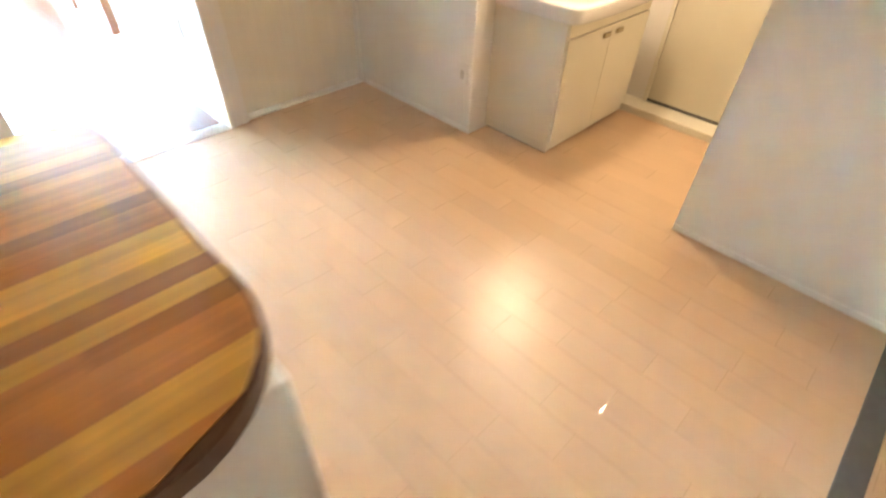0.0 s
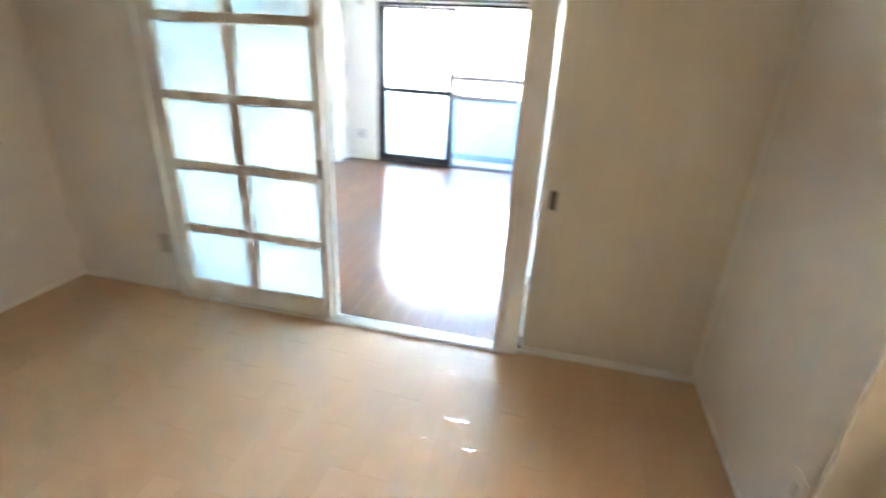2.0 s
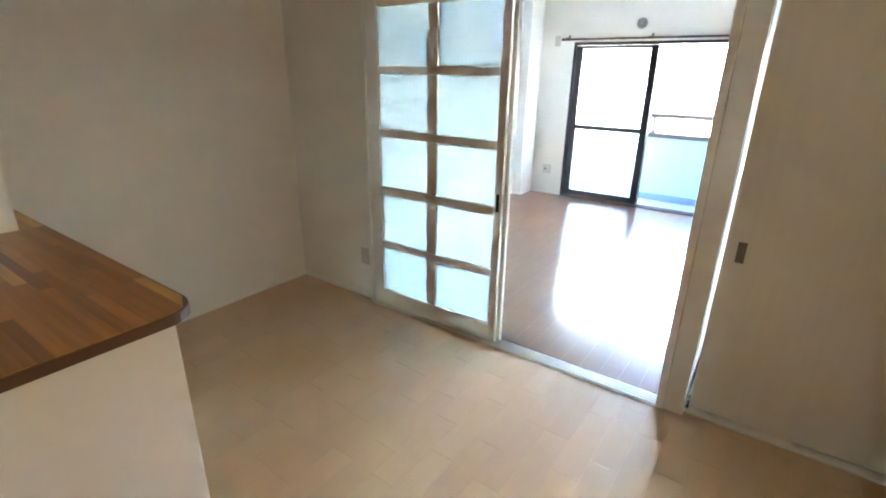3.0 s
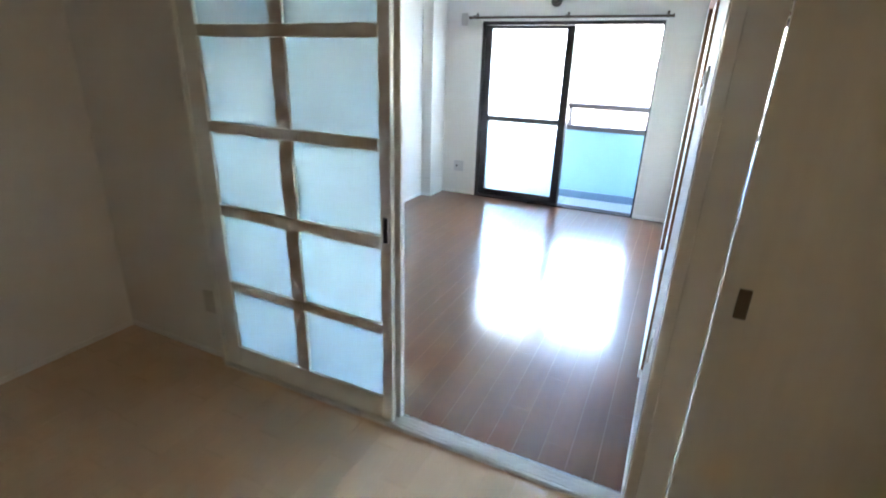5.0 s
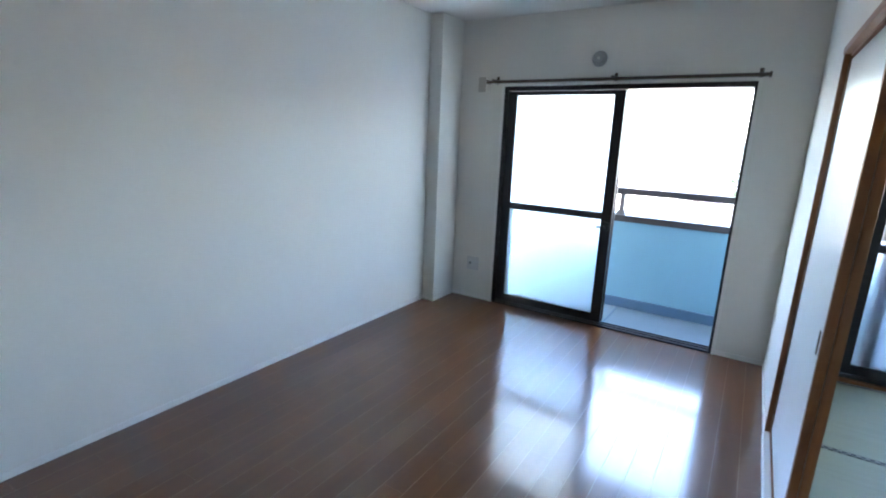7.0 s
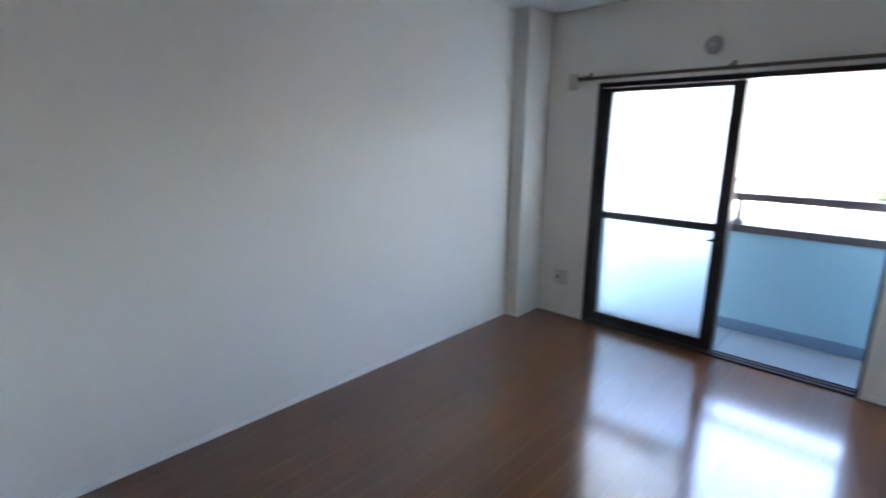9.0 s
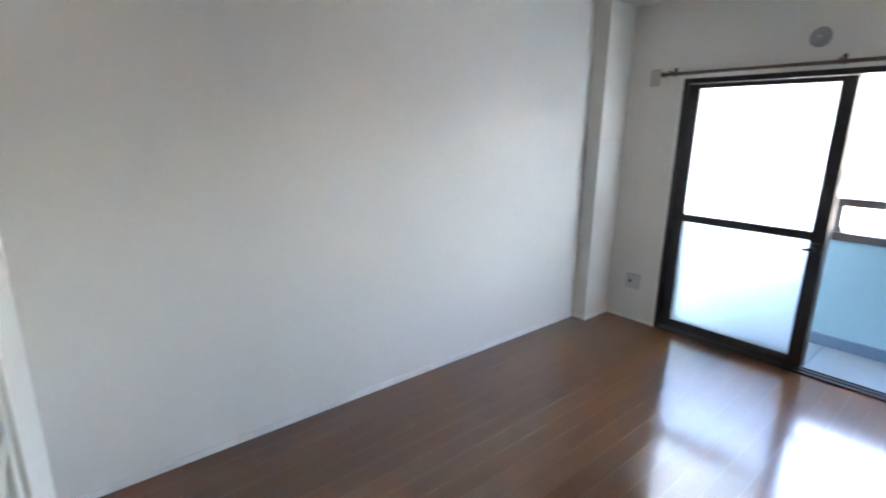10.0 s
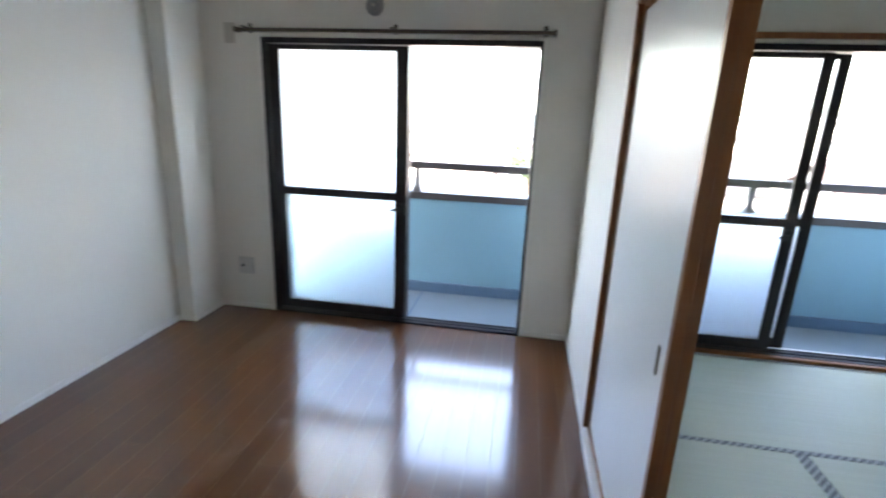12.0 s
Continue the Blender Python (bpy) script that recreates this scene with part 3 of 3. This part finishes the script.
def basin_top():
    """A ceramic slab with rounded corners, a bowed front and an oval bowl sunk into it."""
    bm = bmesh.new()
    x0, x1, y0, y1, z0, z1 = VX0 - 0.012, VX1 + 0.008, VY0 - 0.030, VY1, 0.695, 0.77
    cx, cy, rx, ry = mid + 0.01, 1.545, 0.255, 0.165
    n, half, deep, yc = 72, (x1 - x0) / 2, (y1 - y0) / 2, (y0 + y1) / 2
    xc = (x0 + x1) / 2

    def outline(inset, z):
        ring = []
        for k in range(n):
            c, q = math.cos(k * math.tau / n), math.sin(k * math.tau / n)
            e = (abs(c) ** 14 + abs(q) ** 14) ** (-1 / 14)
            x, y = xc + c * e * (half - inset), yc + q * e * (deep - inset)
            if q < -0.3:
                y -= 0.022 * max(0.0, 1 - ((x - xc) / half) ** 2)
            ring.append(bm.verts.new((x, y, z)))
        return ring
    rings = [outline(0.012, z0), outline(0.0, z0 + 0.012), outline(0.0, z1 - 0.010), outline(0.003, z1 - 0.003), outline(0.010, z1)]
    for depth, shrink in ((-0.002, 1.0), (0.010, 0.955), (0.05, 0.88), (0.095, 0.72), (0.12, 0.45), (0.127, 0.10)):
        rings.append([bm.verts.new((cx + rx * shrink * math.cos(k * math.tau / n), cy + 0.02 * (1 - shrink) + ry * shrink * math.sin(k * math.tau / n), z1 - depth)) for k in range(n)])
    for a, b in zip(rings, rings[1:]):
        for k in range(n):
            bm.faces.new((a[k], a[(k + 1) % n], b[(k + 1) % n], b[k]))
    bm.faces.new(rings[-1])
    return bm


basin = part("basin_top", basin_top(), CERAMIC, vanity, "white ceramic basin with bowed front", smooth=True)
part("drain", tube((mid + 0.01, 1.565, 0.644), (mid + 0.01, 1.565, 0.649), 0.022, 0.02, 20), CHROME, basin)
part("splashback", prism([(VX0 + 0.0, 1.862), (VX1, 1.862), (VX1, 1.895), (VX0, 1.895)], 0.77, 1.05, 0.006), VANITY_PLASTIC, vanity, "cream moulded splashback")

tap = thing("basin_tap", "chrome twin-handle tap with white knobs", "tap")
TXC, TYC = mid + 0.045, 1.78
part("tap_body", boxes((TXC - 0.075, TXC + 0.075, TYC - 0.02, TYC + 0.02, 0.770, 0.805), bevel=0.008), CHROME, tap)
bm = tube((TXC, TYC, 0.800), (TXC, TYC - 0.06, 0.845), 0.013, 0.012)
tube((TXC, TYC - 0.06, 0.845), (TXC, TYC - 0.12, 0.825), 0.012, 0.011, bm=bm)
tube((TXC, TYC - 0.12, 0.827), (TXC, TYC - 0.122, 0.800), 0.011, 0.011, bm=bm)
part("spout", bm, CHROME, tap)
for dx in (-0.055, 0.055):
    part("tap_collar", tube((TXC + dx, TYC, 0.805), (TXC + dx, TYC, 0.817), 0.018, 0.016, 18), CHROME, tap)
    part("tap_knob", tube((TXC + dx, TYC, 0.817), (TXC + dx, TYC, 0.855), 0.020, 0.024, 12), CERAMIC, tap, "white ribbed knob")

hook = thing("towel_hook", "small dark hook beside the washstand", "hook")
part("peg", tube((2.003, 1.822, 0.82), (1.99, 1.79, 0.828), 0.006, 0.005), DARK, hook)
part("hook_plate", boxes((1.99, 2.0, 1.822, 1.828, 0.805, 0.835)), DARK, hook)

cab = thing("mirror_cabinet", "cream mirror cabinet with side shelves and lamp", "mirror cabinet")
MX0, MX1, MY, MZ0, MZ1 = 2.035, 2.765, 1.775, 1.05, 1.86
part("back_panel", boxes((MX0, MX1, 1.885, 1.898, MZ0, MZ1)), VANITY_PLASTIC, cab)
for a in (MX0, MX0 + 0.135, MX1 - 0.155, MX1 - 0.02):
    part("upright", boxes((a, a + 0.02, MY, 1.885, MZ0 + 0.02, MZ1), bevel=0.004), VANITY_PLASTIC, cab)
part("bottom_shelf", boxes((MX0, MX1, MY - 0.012, 1.885, MZ0, MZ0 + 0.022), bevel=0.006), VANITY_PLASTIC, cab)
for z in (1.30, 1.55):
    part("shelf", boxes((MX0 + 0.02, MX0 + 0.135, MY + 0.004, 1.885, z, z + 0.014), bevel=0.003), VANITY_PLASTIC, cab)
    part("shelf", boxes((MX1 - 0.135, MX1 - 0.02, MY + 0.004, 1.885, z + 0.03, z + 0.044), bevel=0.003), VANITY_PLASTIC, cab)
part("mirror", boxes((MX0 + 0.155, MX1 - 0.155, MY + 0.02, MY + 0.026, MZ0 + 0.13, MZ1 - 0.04)), MIRROR, cab, "silvered mirror panel")
part("ledge", boxes((MX0 + 0.155, MX1 - 0.155, MY, 1.885, MZ0 + 0.12, MZ0 + 0.13), bevel=0.002), VANITY_PLASTIC, cab)
part("lamp_hood", boxes((MX0, MX1, MY - 0.05, 1.885, MZ1, MZ1 + 0.10), bevel=0.008), VANITY_PLASTIC, cab)

# ---- bathroom door ----
bdoor = thing("bathroom_door", "pale cream bathroom door with a metal knob", "door")
part("door_leaf", boxes((ALCOVE_E + 0.006, ALCOVE_E + 0.04, 0.575, 1.285, 0.062, 2.0), bevel=0.003), BATH_DOOR, bdoor)
bm = tube((ALCOVE_E + 0.006, 1.205, 1.01), (ALCOVE_E - 0.012, 1.205, 1.01), 0.028, 0.026, 20)
tube((ALCOVE_E - 0.012, 1.205, 1.01), (ALCOVE_E - 0.04, 1.205, 1.01), 0.012, 0.014, 16, bm)
tube((ALCOVE_E - 0.04, 1.205, 1.01), (ALCOVE_E - 0.066, 1.205, 1.01), 0.027, 0.022, 20, bm)
part("knob", bm, PULL_METAL, bdoor, "aged metal round knob")
part("bottom_gasket", boxes((ALCOVE_E + 0.002, ALCOVE_E + 0.038, 0.576, 1.284, 0.0455, 0.064)), GREY_STRIP, bdoor, "dark rubber bottom seal")
structure("door_frame_4", boxes((ALCOVE_E - 0.006, ALCOVE_E + 0.09, 1.285, 1.31, 0.045, 2.02), (ALCOVE_E - 0.006, ALCOVE_E + 0.09, 0.55, 0.575, 0.045, 2.02),
                                (ALCOVE_E - 0.006, ALCOVE_E + 0.09, 0.575, 1.285, 2.0, 2.02), bevel=0.002), VANITY, "cream frame of the bathroom door", "door frame")
structure("sill_bathroom", boxes((2.849, ALCOVE_E + 0.1, 0.555, 1.90, -0.02, 0.045), bevel=0.004), VANITY, "low cream raised sill under the bathroom door", "sill")

# ---- balcony ----
BY = 7.70
structure("balcony_floor", boxes((-3.2, 4.6, OUT, BY + 0.14, -0.25, -0.10), (WX0, WX1, NORTH + 0.031, OUT, -0.25, -0.10), (WX0, WX1, NORTH + 0.031, NORTH + 0.11, -0.10, -0.012)), BALCONY_FLOOR, "grey blue balcony floor with a joint", "balcony floor")
structure("trim_balcony_joint", boxes((-0.40, -0.385, OUT, BY - 0.03, -0.1, -0.097)), BALCONY_BAND, "dark joint line across the balcony floor", "trim")
structure("parapet", boxes((-3.2, 4.6, BY, BY + 0.14, -0.6, 0.755)), BALCONY_BLUE, "pale blue painted balcony parapet", "parapet")
structure("trim_parapet_band", boxes((-3.2, 4.6, BY - 0.03, BY, -0.10, -0.005), bevel=0.004), BALCONY_BAND, "slate blue waterproof band at the parapet foot", "trim")
structure("balcony_above", boxes((-3.2, 4.6, OUT, BY + 0.16, 2.30, 2.46), (-3.2, 4.6, BY + 0.02, BY + 0.16, 2.14, 2.30), (-3.2, 4.6, BY + 0.02, BY + 0.16, 2.46, 3.3)), CONCRETE_WHITE, "white underside of the balcony above", "balcony")
# end walls added out of view to keep side light off the parapet
for i, x in enumerate((-3.2, 3.8)):
    structure("wall_balcony_end_%d" % (i + 1), boxes((x - 0.1, x, OUT, BY, -0.10, 2.30)), BALCONY_BLUE, "unseen pale blue wall added to block light from the balcony end", "wall")
rail = thing("balcony_railing", "bronze coping and handrail on the parapet", "railing", kind="structure")
part("coping", boxes((-3.2, 4.6, BY - 0.02, BY + 0.16, 0.755, 0.818), bevel=0.004), COPING, rail)
part("handrail", boxes((-3.2, 4.6, BY + 0.030, BY + 0.090, 1.012, 1.076), bevel=0.008), COPING, rail)
for x in (-2.35, -0.485, 0.95, 2.235, 3.6):
    p = part("post", boxes((x - 0.022, x + 0.022, BY + 0.040, BY + 0.080, 0.818, 1.012), bevel=0.003), RAIL_GREY, rail)
    part("post_foot", boxes((x - 0.042, x + 0.042, BY + 0.02, BY + 0.10, 0.818, 0.836), (x - 0.034, x + 0.034, BY + 0.03, BY + 0.09, 0.836, 0.858), bevel=0.004), RAIL_GREY, p)

# ---- town beyond the balcony ----
GZ = -8.0
structure("ground", boxes((-1500, 1500, -600, 2400, GZ - 1, GZ)), GROUND, "pale town ground below the balcony", "ground")


def house(x, y, w, d, eave, ridge, roof_mat, turn=0.0):
    h = thing("house", "pale stucco house with a tiled gable roof", "house", "houses beyond the balcony")
    part("wall", boxes((-w / 2, w / 2, -d / 2, d / 2, GZ, eave)), STUCCO, h)
    bm = bmesh.new()
    e, o = 0.5, ridge - eave
    for s in (-1, 1):
        v = [bm.verts.new(p) for p in ((s * (w / 2 + e), -d / 2 - e, eave - 0.25), (s * (w / 2 + e), d / 2 + e, eave - 0.25), (0, d / 2 + e, ridge), (0, -d / 2 - e, ridge),
                                       (s * (w / 2 + e), -d / 2 - e, eave - 0.05), (s * (w / 2 + e), d / 2 + e, eave - 0.05), (0, d / 2 + e, ridge + 0.2), (0, -d / 2 - e, ridge + 0.2))]
        for f in ((0, 1, 2, 3), (4, 5, 6, 7), (0, 1, 5, 4), (1, 2, 6, 5), (2, 3, 7, 6), (3, 0, 4, 7)):
            bm.faces.new([v[i] for i in f])
    part("roof", bm, roof_mat, h)
    part("gable", prism_y([(-w / 2, eave), (w / 2, eave), (0, ridge)], -d / 2, d / 2), STUCCO, h)
    for wx in (-w / 4, w / 4):
        for wz in (eave - 2.0, eave - 4.8):
            part("window", boxes((wx - 0.75, wx + 0.75, -d / 2 - 0.05, -d / 2 + 0.05, wz, wz + 1.2)), GLASS_FAR, h)
    h.matrix_world = pose(x, y, 0, 0, 0, turn)
    return h


def prism_y(outline, y0, y1):
    bm = bmesh.new()
    a = [bm.verts.new((x, y0, z)) for x, z in outline]
    b = [bm.verts.new((x, y1, z)) for x, z in outline]
    n = len(outline)
    for k in range(n):
        bm.faces.new((a[k], a[(k + 1) % n], b[(k + 1) % n], b[k]))
    bm.faces.new(a)
    bm.faces.new(b[::-1])
    return bm


house(-6.0, 44.0, 8.0, 8.0, -2.4, -0.55, ROOF_RED)
house(-16.0, 40.0, 9.0, 8.0, -2.8, -1.0, ROOF, 90)
house(4.5, 52.0, 8.5, 8.0, -3.0, -1.2, ROOF, 90)
house(-13.0, 70.0, 10.0, 9.0, -2.2, -0.4, ROOF)
house(14.0, 48.0, 9.0, 9.0, -3.4, -1.6, ROOF, 90)
house(26.0, 44.0, 9.0, 8.0, -3.2, -1.2, ROOF_RED, 90)
house(38.0, 40.0, 10.0, 9.0, -3.6, -1.8, ROOF, 70)


def apartment(x, y, w, d, top, turn):
    a = thing("apartment_building", "white apartment block with rows of balconies", "building")
    part("wall", boxes((-w / 2, w / 2, -d / 2, d / 2, GZ, top)), CONCRETE_WHITE, a)
    part("roof", boxes((-w / 2 - 0.3, w / 2 + 0.3, -d / 2 - 0.3, d / 2 + 0.3, top, top + 0.4)), CONCRETE_WHITE, a)
    z = GZ + 3.0
    while z < top - 1:
        part("balcony", boxes((-w / 2, w / 2, -d / 2 - 1.2, -d / 2, z - 0.15, z + 1.0)), CONCRETE_WHITE, a)
        for k in range(int(w / 6)):
            wx = -w / 2 + 3 + 6 * k
            part("window", boxes((wx - 1.3, wx + 1.3, -d / 2 - 0.05, -d / 2 + 0.05, z + 0.2, z + 2.1)), GLASS_FAR, a)
        z += 2.9
    a.matrix_world = pose(x, y, 0, 0, 0, turn)


apartment(40.0, 84.0, 48.0, 12.0, 2.6, -22)


def tree(x, y, base, top, spread, seed):
    t = thing("tree", "leafy garden tree between the houses", "tree", "garden trees")
    r = random.Random(seed)
    bm = tube((0, 0, base), (0.1, 0, top - spread), 0.22, 0.10, 8)
    tips = []
    for k in range(9):
        a = k * 2.4
        tip = Vector((math.cos(a) * spread * r.uniform(0.4, 0.9), math.sin(a) * spread * r.uniform(0.4, 0.9), top - spread * r.uniform(0.1, 1.3)))
        tube((0.08, 0, top - spread * r.uniform(1.0, 1.6)), tip, 0.07, 0.02, 6, bm)
        tips.append(tip)
    part("trunk", bm, BARK, t)
    bm = bmesh.new()
    for tip in tips:
        for k in range(70):
            c = tip + Vector((r.gauss(0, 0.4), r.gauss(0, 0.4), r.gauss(0, 0.35))) * spread * 0.6
            u = Vector((r.uniform(-1, 1), r.uniform(-1, 1), r.uniform(-1, 1))).normalized() * 0.16
            w = u.cross(Vector((r.uniform(-1, 1), r.uniform(-1, 1), r.uniform(-1, 1)))).normalized() * 0.10
            bm.faces.new([bm.verts.new(c + q) for q in (u, w, -u, -w)])
    part("crown", bm, LEAF, t)
    t.matrix_world = pose(x, y, 0)


tree(0.6, 38.0, GZ, -0.4, 1.3, 3)
tree(9.0, 60.0, GZ, -0.8, 1.8, 4)
tree(-22.0, 52.0, GZ, -0.6, 2.0, 6)
pole = thing("utility_pole", "concrete utility pole with cross arms", "utility pole")
part("shaft", tube((1.6, 39.0, GZ), (1.6, 39.0, 0.3), 0.17, 0.12, 12), POLE, pole)
for z in (-0.2, -0.8):
    part("crossarm", boxes((0.7, 2.5, 38.94, 39.06, z - 0.05, z + 0.05)), POLE, pole)
part("transformer", tube((1.95, 39.0, -2.2), (1.95, 39.0, -1.3), 0.26, 0.26, 14), POLE, pole)


def hills():
    bm = bmesh.new()
    n, rows = 60, 6
    grid = []
    for j in range(rows):
        line = []
        for i in range(n):
            x = -900 + 1800 * i / (n - 1)
            y = 700 + 90 * j
            h = (noise.noise(Vector((x * 0.004, y * 0.004, 3.1))) + 0.55) * 55 * math.sin(math.pi * j / (rows - 1)) ** 0.7 if 0 < j < rows - 1 else -2
            line.append(bm.verts.new((x, y, GZ + h)))
        grid.append(line)
    for j in range(rows - 1):
        for i in range(n - 1):
            bm.faces.new((grid[j][i], grid[j][i + 1], grid[j + 1][i + 1], grid[j + 1][i]))
    return bm


structure("backdrop_hills", hills(), HILL, "hazy wooded hills on the horizon", "hills")

# ---- floors, last: their boards and mats ----
f_kit = structure("floor_kitchen", boxes((WEST, 1.847, SOUTH, PART_S, -0.12, -0.004), (1.847, 2.0, SOUTH, 1.828, -0.12, -0.004), (2.0, ALCOVE_E + 0.1, 0.445, 1.90, -0.12, -0.004)), JOINT_LIGHT,
                  "pale maple plank kitchen floor", "floor")
f_liv = structure("floor_living", boxes((WEST, OPEN_R, 2.898, NORTH + 0.03, -0.12, -0.003)), JOINT_DARK, "dark glossy walnut plank floor", "floor")
f_tat = structure("floor_tatami", boxes((DIV_E, TAT_E, PART_N, NORTH, -0.12, -0.02)), BROWN_WOOD, "boarded floor under the tatami mats", "floor")

PLANKS = {}


def plank_mesh(w, length, mat):
    """A bevelled board, 14 mm thick, its top at z = 0 and its corner at the origin."""
    key = (round(w, 3), round(length, 3), mat.name)
    if key not in PLANKS:
        w, length = key[0], key[1]
        b, e, t, q = (0.0011, 0.0006, 0.00018, 0.00018) if mat is WALNUT else (0.0002, 0.0036, 0.0009, 0.0003)
        bm = bmesh.new()
        n = 0.0008 if mat is MAPLE else e
        rings = [[(0, 0, -0.014), (w, 0, -0.014), (w, length, -0.014), (0, length, -0.014)], [(0, 0, -q), (w, 0, -q), (w, length, -t), (0, length, -t)],
                 [(b, n, 0), (w - b, n, 0), (w - b, length - e, 0), (b, length - e, 0)]]
        vs = [[bm.verts.new(p) for p in r] for r in rings]
        for p, q in zip(vs, vs[1:]):
            for k in range(4):
                bm.faces.new((p[k], p[(k + 1) % 4], q[(k + 1) % 4], q[k]))
        bm.faces.new(vs[-1])
        PLANKS[key] = mesh_of("plank", bm, mat)
        PLANKS[key].materials.append(MAPLE_EDGE if mat is MAPLE else WALNUT_EDGE)
        for p in PLANKS[key].polygons:
            if (0.05 < p.normal.y < 0.6) if mat is MAPLE else (p.normal.z > 0.5 and p.index != len(PLANKS[key].polygons) - 1):
                p.material_index = 1
    return PLANKS[key]


def lay(parent, x0, x1, y0, y1, w, length, start, gap, mat, offsets):
    i = 0
    x = start
    while x < x1 - 0.004:
        y = y0 - length + offsets[i % len(offsets)] * length
        a, b = max(x, x0), min(x + w - gap, x1)
        while y < y1 - 0.004:
            c, d = max(y, y0), min(y + length - gap, y1)
            if b - a > 0.006 and d - c > 0.01:
                ob = new("plank", plank_mesh(b - a, d - c, mat))
                ob.location = (a, c, 0)
                ob.parent = parent
            y += length
        x += w
        i += 1


STAG = (0.0, 0.5, 0.82, 0.32, 0.65, 0.15)
lay(f_kit, WEST + 0.006, 1.842, SOUTH, PART_S - 0.007, 0.1175, 0.455, -2.009, 0.0003, MAPLE, (0.18, 0.73, 0.03, 0.70, 0.26, 0.65, 0.20))
lay(f_kit, 1.8435, 2.846, 0.557, 1.818, 0.1175, 0.91, 1.8435, 0.0003, MAPLE, STAG)
lay(f_liv, WEST + 0.007, BOARD_X - 0.007, 2.899, NORTH - 0.007, 0.1085, 0.91, -1.993, 0.0003, WALNUT, STAG)


def tatami(x0, x1, y0, y1, along_x):
    m = thing("tatami_mat", "pale green tatami mat with grey patterned borders", "tatami mat", "tatami mats")
    z = 0.03
    part("mat", boxes((x0 + 0.001, x1 - 0.001, y0 + 0.001, y1 - 0.001, -0.018, z), bevel=0.002), TATAMI, m)
    for k in (0, 1):
        if along_x:
            ya = y0 + 0.001 if k == 0 else y1 - 0.029
            part("border", boxes((x0 + 0.001, x1 - 0.001, ya, ya + 0.028, z - 0.004, z + 0.002)), BORDER, m, "grey patterned cloth border")
        else:
            xa = x0 + 0.001 if k == 0 else x1 - 0.029
            part("border", boxes((xa, xa + 0.028, y0 + 0.001, y1 - 0.001, z - 0.004, z + 0.002)), BORDER, m, "grey patterned cloth border")


def border_material():
    m = material("grey_border_cloth", (0.16, 0.165, 0.15), 0.7, vary=0.05, scale=30)
    t = m.node_tree
    b = t.nodes["Principled BSDF"]
    geo = t.nodes.new("ShaderNodeNewGeometry")
    chk = t.nodes.new("ShaderNodeTexChecker")
    chk.inputs["Scale"].default_value = 55
    chk.inputs["Color1"].default_value = (0.10, 0.105, 0.10, 1)
    chk.inputs["Color2"].default_value = (0.34, 0.35, 0.31, 1)
    t.links.new(geo.outputs["Position"], chk.inputs["Vector"])
    t.links.new(chk.outputs["Color"], b.inputs["Base Color"])
    return m


BORDER = border_material()
TN, TW = NORTH - 0.04, DIV_E + 0.022
tatami(TW, TW + 1.78, TN - 0.975, TN, True)
tatami(TW + 1.78, TAT_E - 0.002, TN - 1.80, TN, False)
tatami(TW, TW + 0.845, TN - 2.72, TN - 0.975, False)
tatami(TW + 0.845, TW + 1.78, TN - 2.72, TN - 0.975, False)
tatami(TW + 1.78, TAT_E - 0.002, TN - 3.75, TN - 1.80, False)
tatami(TW, TW + 1.78, TN - 3.75, TN - 2.72, True)
